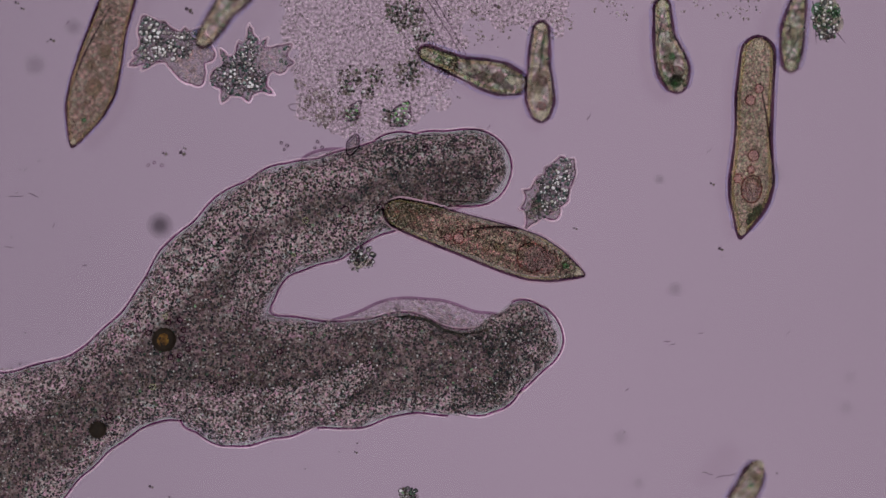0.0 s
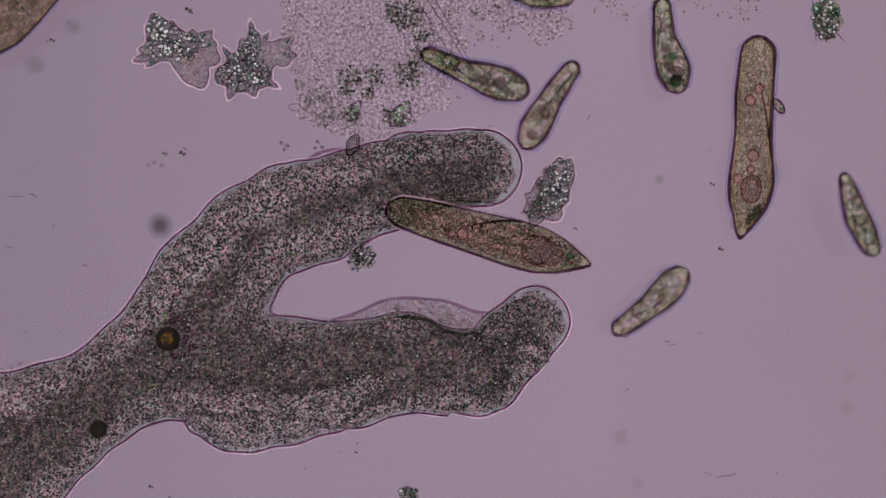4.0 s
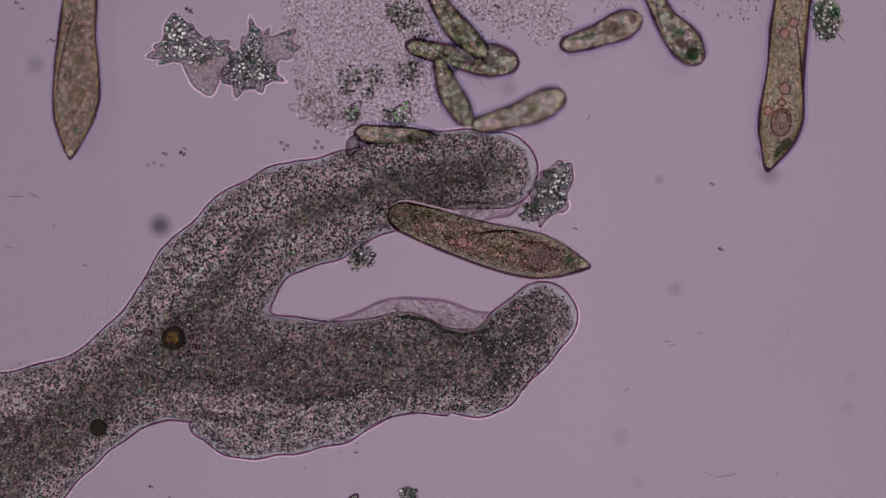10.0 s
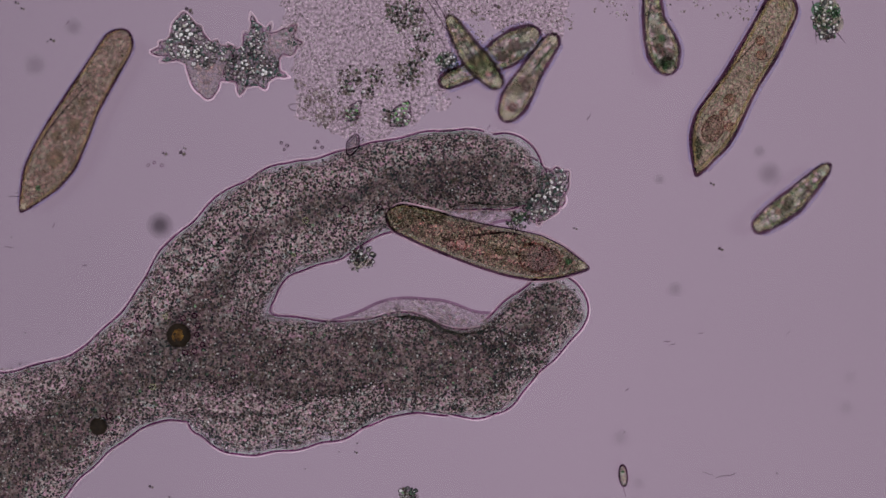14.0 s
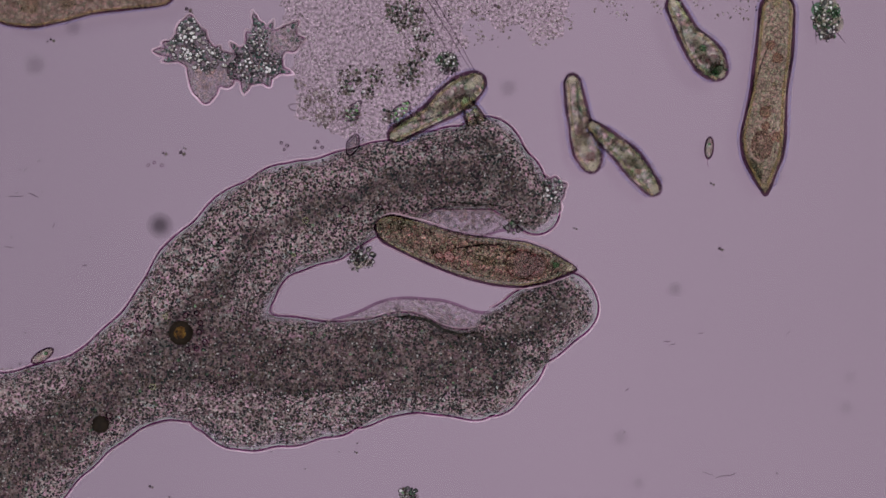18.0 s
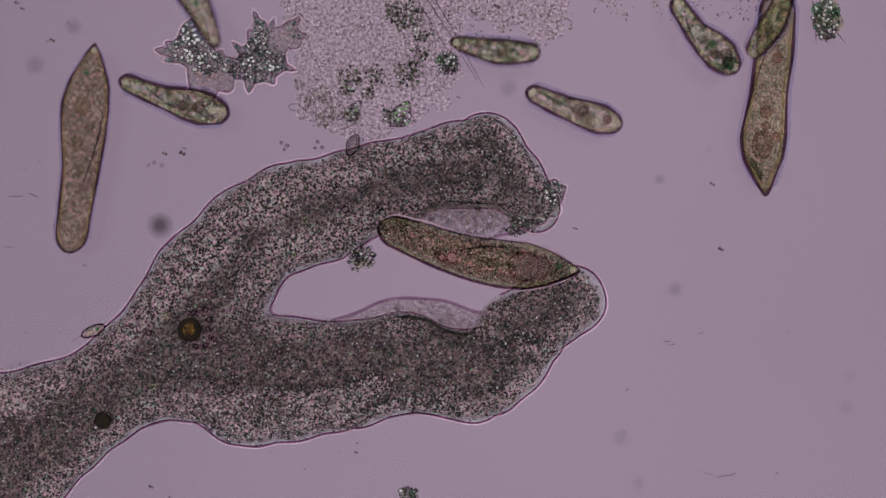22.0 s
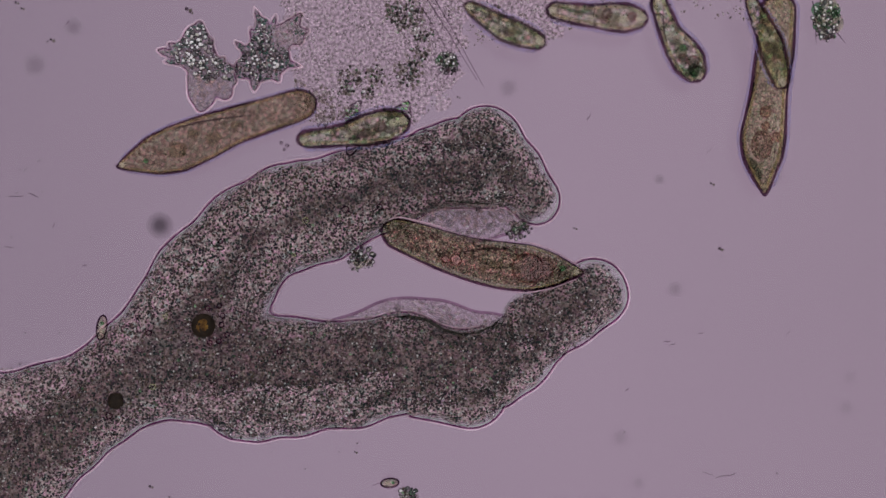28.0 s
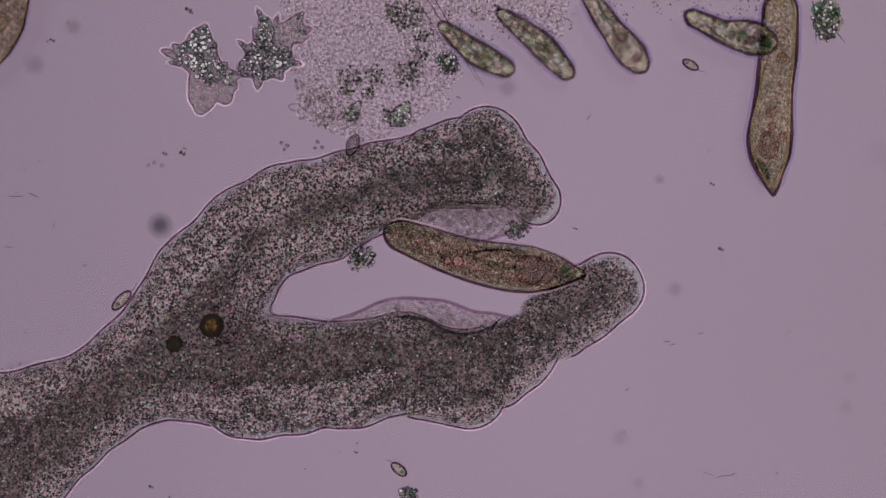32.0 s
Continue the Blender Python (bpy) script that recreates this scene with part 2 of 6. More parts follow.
def pebbles(name, places, radii, material, parent=None, label="", seed=1, flat=0.7):
    """Many small rounded beads in one mesh."""
    rng = random.Random(seed)
    verts, faces = [], []
    for c, r in zip(places, radii):
        o = len(verts)
        v, f = ball_data(c, r, 4, 8, flat, rng.uniform(0.85, 1.25), rng.uniform(0, 3.1))
        verts += v
        faces += [tuple(i + o for i in q) for q in f]
    ob = solid(name, verts, faces, material, parent, label)
    ob["kind"] = "stuff"
    return ob


# ---- forms given by tapered limbs, merged softly ----
def limb_depth(x, y, chains, soft=16.0):
    """How deep each place (x, y) lies inside the merged limbs, in millimetres; negative outside."""
    best = None
    for chain in chains:
        links = list(zip(chain, chain[1:])) if len(chain) > 1 else [(chain[0], chain[0])]
        for (ax, ay, ar), (bx, by, br) in links:
            dx, dy = bx - ax, by - ay
            q = dx * dx + dy * dy
            s = np.clip(((x - ax) * dx + (y - ay) * dy) / q, 0, 1) if q else 0.0
            d = ar + (br - ar) * s - np.hypot(x - ax - dx * s, y - ay - dy * s)
            if best is None:
                best = d
            else:
                h = np.clip(0.5 + 0.5 * (best - d) / soft, 0, 1)
                best = d + (best - d) * h + soft * h * (1 - h)
    return best


def wobble(x, y, size, amount, seed=0.0):
    out = np.zeros(np.broadcast(x, y).shape)
    rng = np.random.RandomState(int(seed * 10) + 3)
    for i in range(9):
        a, f, p = rng.uniform(0, 6.28), rng.uniform(0.6, 1.7) / size * 6.28, rng.uniform(0, 6.28)
        out += np.sin((x * math.cos(a) + y * math.sin(a)) * f + p)
    return amount * out / 3.0


class Form:
    """A mound with the outline of its limbs. Everything in millimetres, v upward here."""

    def __init__(self, chains, step=4.0, soft=16.0, rough=0.0, seed=1.0):
        self.chains, self.soft, self.rough, self.seed, self.step = chains, soft, rough, seed, step
        pts = [p for c in chains for p in c]
        pad = 3 * step + rough * 3
        self.x0, self.x1 = min(p[0] - p[2] for p in pts) - pad, max(p[0] + p[2] for p in pts) + pad
        self.y0, self.y1 = min(p[1] - p[2] for p in pts) - pad, max(p[1] + p[2] for p in pts) + pad
        self.xs = np.arange(self.x0, self.x1, step)
        self.ys = np.arange(self.y0, self.y1, step)
        self.gx, self.gy = np.meshgrid(self.xs, self.ys, indexing="ij")
        self.d = self.depth(self.gx, self.gy)

    def depth(self, x, y):
        d = limb_depth(x, y, self.chains, self.soft)
        if self.rough:
            d = d + wobble(x, y, 90.0, self.rough, self.seed)
        return d

    def mound(self, name, material, parent, high, reach, inset=0.0, base=0.0, uneven=0.0, label="", bumps=0.0, cap=1.0, heart=None):
        d = self.d - inset
        if uneven:
            d = d + wobble(self.gx, self.gy, 60.0, uneven, self.seed + 5) + wobble(self.gx, self.gy, 22.0, uneven * 0.4, self.seed + 9)
        gx, gy = np.gradient(d, self.step)
        g2 = np.maximum(gx * gx + gy * gy, 0.05)
        out = np.clip(-d, 0, None)
        px, py = self.gx + gx / g2 * out, self.gy + gy / g2 * out
        k = np.clip(d / reach, 0, 1)
        z = base + high * np.sqrt(np.clip(1 - (1 - k) ** 2, 0, None))
        if bumps:
            z = z + np.where(d > 6, wobble(self.gx, self.gy, 14.0, bumps, self.seed + 2), 0)
        keep = d > -self.step
        cell = keep[:-1, :-1] & keep[1:, :-1] & keep[1:, 1:] & keep[:-1, 1:]
        cell &= (d[:-1, :-1] > 0) | (d[1:, :-1] > 0) | (d[1:, 1:] > 0) | (d[:-1, 1:] > 0)
        index = -np.ones(d.shape, int)
        ii, jj = np.nonzero(cell)
        used = np.zeros(d.shape, bool)
        for a, b in ((0, 0), (1, 0), (1, 1), (0, 1)):
            used[ii + a, jj + b] = True
        n = int(used.sum())
        index[used] = np.arange(n)
        top = np.stack([px[used] * MM, py[used] * MM, z[used]], 1)
        low = top.copy()
        low[:, 2] = base - 0.002
        f = np.stack([index[ii, jj], index[ii + 1, jj], index[ii + 1, jj + 1], index[ii, jj + 1]], 1)
        verts = np.concatenate([top, low]).tolist()
        faces = f.tolist() + (f[:, ::-1] + n).tolist()
        ob = solid(name, verts, faces, material, parent, label)
        deep = ob.data.attributes.new("depth", "FLOAT", "POINT")
        deep.data.foreach_set("value", np.tile(k[used] * cap, 2).astype(np.float32))
        thick = d[used] / min(92.0, 0.9 * float(d.max()))
        if heart:
            thick = (limb_depth(self.gx[used], self.gy[used], heart, 30.0) + 14.0) / 62.0
        bulk = ob.data.attributes.new("bulk", "FLOAT", "POINT")
        bulk.data.foreach_set("value", np.tile(np.clip(thick, 0, 1), 2).astype(np.float32))
        return ob

    def rings(self, level=0.0):
        """The outline at a depth, as closed paths."""
        d = self.d - level
        inside = d > 0

        def cut(i, j, k, m):
            s = d[i, j] / (d[i, j] - d[k, m])
            return (self.gx[i, j] + s * (self.gx[k, m] - self.gx[i, j]), self.gy[i, j] + s * (self.gy[k, m] - self.gy[i, j]))

        place, nxt = {}, {}
        mixed = inside[:-1, :-1].astype(int) + inside[1:, :-1] + inside[1:, 1:] + inside[:-1, 1:]
        for i, j in zip(*np.nonzero((mixed > 0) & (mixed < 4))):
            ring = [(i, j), (i + 1, j), (i + 1, j + 1), (i, j + 1)]
            enter, leave = [], []
            for a in range(4):
                p, q = ring[a], ring[(a + 1) % 4]
                if inside[p] != inside[q]:
                    key = (min(p, q), max(p, q))
                    place[key] = cut(*p, *q)
                    (leave if inside[p] else enter).append(key)
            for a, b in zip(leave, enter):
                nxt[a] = b
        out = []
        while nxt:
            first = key = next(iter(nxt))
            loop = []
            while key in nxt:
                loop.append(place[key])
                key = nxt.pop(key)
            if len(loop) > 8:
                out.append(loop)
        return out

    def outline(self, name, material, parent, radius, z, level=0.0, label="", every=2, hidden=None):
        """A cord along the outline; stretches for which hidden(x, y) holds are left out."""
        verts, faces = [], []
        for loop in self.rings(level):
            loop = loop[::every]
            if len(loop) < 4:
                continue
            runs, closed = [loop], True
            if hidden is not None:
                gone = [hidden(x, y) for x, y in loop]
                if any(gone):
                    closed = False
                    k = gone.index(True)
                    runs, run = [], []
                    for p, g in zip(loop[k:] + loop[:k], gone[k:] + gone[:k]):
                        if g:
                            runs.append(run)
                            run = []
                        else:
                            run.append(p)
                    runs = [r for r in runs + [run] if len(r) > 3]
            for run in runs:
                pts = [Vector((x * MM, y * MM, z)) for x, y in run]
                v, f = tube_data(pts, radius, closed, 6)
                o = len(verts)
                verts += v
                faces += [tuple(i + o for i in q) for q in f]
        return solid(name, verts, faces, material, parent, label)

    def scatter(self, count, seed, least=8.0, most=1e9, high=0.06, reach=55.0, thin=0.0):
        rng = np.random.RandomState(seed)
        x = rng.uniform(self.x0, self.x1, count * 3)
        y = rng.uniform(self.y0, self.y1, count * 3)
        d = self.depth(x, y)
        ok = (d > least) & (d < most)
        if thin:
            ok &= rng.uniform(0, 1, len(x)) < np.clip((d - least) / thin, 0.08, 1)
        x, y, d = x[ok][:count], y[ok][:count], d[ok][:count]
        k = np.clip(d / reach, 0, 1)
        z = high * np.sqrt(1 - (1 - k) ** 2) + 0.005
        return [(a * MM, b * MM, c) for a, b, c in zip(x, y, z)]


def sizes(places, lo, hi, seed, skew=1.0):
    rng = random.Random(seed)
    return [(lo + (hi - lo) * rng.random() ** skew) * MM for _ in places]


def flipped(*chain):
    """Limb stations given as (u, v, radius) over the field, turned to v upward about the field's middle."""
    return [(u - 784, 441 - v, r) for u, v, r in chain]


# ---- the setting ----
def setting():
    b = 0.0
    v = [(-3, -2, -0.12), (3, -2, -0.12), (3, 2, -0.12), (-3, 2, -0.12), (-3, -2, b), (3, -2, b), (3, 2, b), (-3, 2, b)]
    f = [(3, 2, 1, 0), (4, 5, 6, 7), (0, 1, 5, 4), (1, 2, 6, 5), (2, 3, 7, 6), (3, 0, 4, 7)]
    floor = solid("ground", v, f, GLASS, smooth=False)
    tagged(floor, "clear glass microscope slide lit from below", "glass slide", kind="structure")
    # unseen dark tube, added to block stray light round the lamp field
    verts, faces = [], []
    for i in range(64):
        a = 2 * math.pi * i / 64
        for r, z in ((5.0, -0.14), (5.0, -8.0), (5.2, -8.0), (5.2, -0.14)):
            verts.append((r * math.cos(a), r * math.sin(a), z))
    for i in range(64):
        j = (i + 1) % 64
        for k in range(4):
            m = (k + 1) % 4
            faces.append((i * 4 + k, i * 4 + m, j * 4 + m, j * 4 + k))
    tagged(solid("wall_condenser", verts, faces, BLACK), "unseen matt black tube added below the glass slide to block light", "condenser tube", kind="structure")
    verts = [(0, 0, -8.0)] + [(5.0 * math.cos(2 * math.pi * i / 64), 5.0 * math.sin(2 * math.pi * i / 64), -8.0) for i in range(64)]
    faces = [(0, i + 1, (i + 1) % 64 + 1) for i in range(64)]
    lamp = solid("backdrop", verts, faces, FIELD, smooth=False)
    tagged(lamp, "pale lilac lamp field under the slide, with a painted vignette", "lamp field", kind="structure")


setting()


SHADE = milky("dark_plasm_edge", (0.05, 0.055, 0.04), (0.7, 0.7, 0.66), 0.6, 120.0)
# optical fringe outside the outlines, put into pale pink
FRINGE = milky("pink_light_fringe", (1.0, 0.76, 0.92), (1, 1, 1), 0.9, 6.0)
DUSK = milky("dusky_granules", (0.10, 0.10, 0.10), (0.90, 0.90, 0.90), 0.16, 60.0)
VEILSKIN = clear("soft_veil_edge", [(0.3, (0.74, 0.62, 0.72)), (0.7, (0.86, 0.77, 0.84))], 30.0, 6.0, 0.1)
THINVAC = milky("vacuole_content", (0.44, 0.42, 0.38), (0.97, 0.97, 0.95), 0.14, 130.0)


# ---- the giant amoeba ----
def amoeba():
    thing = new("amoeba")
    tagged(thing, "large grey-brown granular amoeba with two blunt arms, creeping over the glass", "amoeba")
    trunk = flipped((-90, 880, 155), (0, 800, 138), (90, 750, 105), (170, 706, 85), (250, 652, 92), (327, 597, 114), (374, 507, 106), (442, 422, 90),
                    (515, 384, 92), (568, 373, 88), (621, 349, 79), (680, 330, 76), (760, 302, 66), (835, 294, 65))
    lower = flipped((300, 646, 97), (410, 650, 104), (520, 662, 96), (620, 664, 91), (712, 642, 86), (790, 659, 73), (860, 650, 66), (925, 612, 55))
    form = Form([trunk, lower], 4.0, 16.0, 0.7, 1.0)
    heart = [flipped((-60, 850, 110), (90, 758, 80), (200, 690, 58), (300, 632, 70), (410, 632, 72), (520, 645, 76), (640, 650, 78), (760, 640, 70), (880, 625, 60)),
             flipped((330, 600, 72), (390, 500, 38), (450, 420, 30), (560, 371, 42), (700, 328, 42), (830, 300, 46))]
    form.mound("endoplasm", PLASM, thing, 0.060, 60.0, 3.0, 0.003, 3.0, "dense grey-brown granular plasm", 0.0012, 1.0, heart)
    form.mound("ectoplasm", HYALINE, thing, 0.030, 60.0, 0.0, 0.004, 0.0, "clear colourless margin")

    def covered(x, y):
        u, v = x + 784, 441 - y
        return (u > 868 and v < 330) or (u > 860 and v < 450) or (u > 868 and v > 450) or (378 < u < 560 and v > 690) or (u > 800 and v > 690)

    form.outline("membrane", SKIN, thing, 0.0014, 0.008, 0.0, "thin purple outer membrane", 2, covered)
    # two pale cords imitate the light halo on either side of the membrane
    form.outline("bright_margin", HALO, thing, 0.0014, 0.009, 3.4, "light halo painted inside the membrane", 2, covered)
    form.outline("bright_fringe", FRINGE, thing, 0.0014, 0.007, -2.7, "faint light fringe painted outside the membrane", 2, covered)
    p = form.scatter(12500, 3, 2.5, thin=9.0)
    grains("dark_granulation", p, sizes(p, 1.2, 2.8, 4), DARKGRAIN, thing, "dark granules", 5)
    p = form.scatter(4200, 6, 4.0, thin=18.0)
    grains("pale_granulation", p, sizes(p, 1.0, 2.3, 7), PALEGRAIN, thing, "pale granules", 8)
    p = form.scatter(200, 9, 8.0)
    grains("green_granulation", p, sizes(p, 1.8, 3.2, 10), GREENGRAIN, thing, "green granules", 11)
    ridge = [(640, 588), (668, 572), (695, 563), (725, 560), (755, 566), (785, 584), (815, 592), (845, 590), (872, 576), (890, 560)]
    cord("plasm_ridge", [((u - 784) * MM, (441 - v) * MM, 0.030) for u, v in ridge], [0.0005 + 0.0026 * math.sin(math.pi * (k + 0.5) / 10) for k in range(10)], SHADE, thing, "dark ridge of the dense plasm", False, 5)
    rng = random.Random(44)
    for x, y, z in form.scatter(34, 15, 22.0):
        r = rng.uniform(3.0, 6.5) * MM
        ring = [(x + r * math.cos(k * 0.6283), y + r * math.sin(k * 0.6283) * 0.92, z + 0.003) for k in range(10)]
        o = cord("vacuole", ring, 0.0010, SKIN if rng.random() < 0.6 else GREENHALO, thing, "small round clear vacuole", True, 5)
        ball("content", (x, y, z), r * 0.8, THINVAC, o, "", rings=5, segs=8, sz=0.4)
    p = form.scatter(360, 12, 7.0, 46.0)
    grains("bright_granulation", p, sizes(p, 1.2, 2.4, 13), SPARK, thing, "bright granules", 14)
    return thing, form


def arm_piece(parent, name, chain, label, seed, count, ref, inset=4.0, stuff=None, high=0.055, cap=0.0, glitter=40):
    """One lobe of an arm, modelled along its own axis, that glides as a whole; ref: where it rests (u, v, degrees); cap: clear plasm at its tip."""
    form = Form([chain], 4.0, 14.0, 0.6, seed)
    packed = Form([chain[:-1] + [(chain[-1][0] - cap, chain[-1][1], chain[-1][2] - cap * 0.12)]], 4.0, 14.0, 0.6, seed) if cap else form
    body = packed.mound(name, stuff or PLASM, parent, high, 58.0, inset, 0.003, 3.0, label, 0.0012)
    form.mound("ectoplasm", HYALINE, body, 0.028, 58.0, 0.0, 0.004, 0.0, "clear colourless margin")
    ca, sa = math.cos(radians(ref[2])), math.sin(radians(ref[2]))

    def sunk(x, y):
        u, v = x * ca - y * sa + ref[0] - 784, x * sa + y * ca + 441 - ref[1]
        return float(trunk_form.depth(np.array(u), np.array(v))) > 3.0

    form.outline("membrane", SKIN, body, 0.0014, 0.008, 0.0, "thin purple outer membrane", 2, sunk)
    # light halo of the lobe's edge, painted as pale cords
    form.outline("bright_margin", HALO, body, 0.0014, 0.009, 3.4, "light halo painted inside the membrane", 2, sunk)
    form.outline("bright_fringe", FRINGE, body, 0.0014, 0.007, -2.7, "faint light fringe painted outside the membrane", 2, sunk)
    p = packed.scatter(count * 6 // 7, int(seed) + 20, 2.5, high=high + 0.001, thin=10.0)
    grains("dark_granulation", p, sizes(p, 1.2, 2.8, 4), DARKGRAIN, body, "dark granules", 5)
    p = packed.scatter(count // 3, int(seed) + 30, 5.0, high=high + 0.001, thin=18.0)
    grains("pale_granulation", p, sizes(p, 1.0, 2.3, 7), PALEGRAIN, body, "pale granules", 8)
    p = packed.scatter(glitter, int(seed) + 40, 5.0, high=high + 0.003)
    grains("bright_granulation", p, sizes(p, 1.2, 2.4, 9), SPARK, body, "bright granules", 10)
    return body


def veil_piece(parent, name, chains, label):
    """A thin fold of clear plasm beside an arm, out of the sharp plane."""
    form = Form(chains, 5.0, 40.0, 1.5, 4.0)
    veil = form.mound(name, VEIL, parent, 0.020, 40.0, 0.0, 0.002, 0.0, label)
    p = form.scatter(260, 5, 6.0, high=0.021, reach=40.0)
    grains("dark_granulation", p, sizes(p, 1.0, 2.2, 3), PALEGRAIN, veil, "scattered granules", 4)
    rng = random.Random(len(chains[0]))
    p = form.scatter(46, 9, 14.0, high=0.012, reach=40.0)
    pebbles("soft_granulation", p, [rng.uniform(3.0, 7.0) * MM for _ in p], DUSK, veil, "soft grey granules below the sharp plane", 3, 0.5)
    form.outline("membrane", VEILSKIN, veil, 0.0028, 0.006, 0.0, "soft purple outer membrane")
    return veil


def spore(parent, name, r, heart, label):
    o = ball(name, (0, 0, 0), r, SPORE, parent, label, rings=10, segs=18, lumps=0.06, seed=r)
    if heart:
        ball("core", (0, 0, r * 0.72), r * 0.55, AMBER, o, "amber brown core", rings=8, segs=12, sz=0.55, lumps=0.2)
    for i in range(7):
        a = -1.2 + i * 0.42
        q = r * 1.45 + (i % 3) * r * 0.3
        path = [(q * math.cos(a) + 0.0045 * math.cos(k * 0.785), q * math.sin(a) + 0.0045 * math.sin(k * 0.785), 0.012) for k in range(8)]
        if heart:
            cord("bubble", path, 0.0011, SKIN, o, "tiny clear bubble", True, 5)
    return o


SPORE = matter("brown_spore", [(0.3, (0.016, 0.011, 0.008)), (0.7, (0.035, 0.024, 0.014))], 90.0, 20.0)
AMBER = matter("amber", [(0.34, (0.045, 0.02, 0.008)), (0.5, (0.16, 0.08, 0.016)), (0.62, (0.34, 0.20, 0.03)), (0.75, (0.30, 0.09, 0.03))], 60.0, 40.0)


# ---- ciliates ----
def body_form(length, stations, sag):
    """Half width and sideways sag along a cell, blunt end first."""
    s = 0.5 - 0.5 * np.cos(np.linspace(0, math.pi, 57))
    keys = np.array(stations)
    fine = np.linspace(0, 1, 401)
    w = np.interp(fine, keys[:, 0], keys[:, 1])
    ker = np.hanning(41)
    ker /= ker.sum()
    w = np.convolve(np.pad(w, 20, mode="edge"), ker, "valid")
    w = np.interp(s, fine, w)
    blunt = np.sqrt(np.clip(1 - (1 - np.clip(s / 0.07, 0, 1)) ** 2, 0, 1))
    tip = np.sqrt(np.clip(1 - (1 - np.clip((1 - s) / 0.045, 0, 1)) ** 2, 0, 1))
    sk = np.array(sag)
    c = np.interp(fine, sk[:, 0], sk[:, 1])
    c = np.convolve(np.pad(c, 20, mode="edge"), ker, "valid")
    return (s - 0.5) * length * MM, w * blunt * tip * MM, np.interp(s, fine, c) * MM


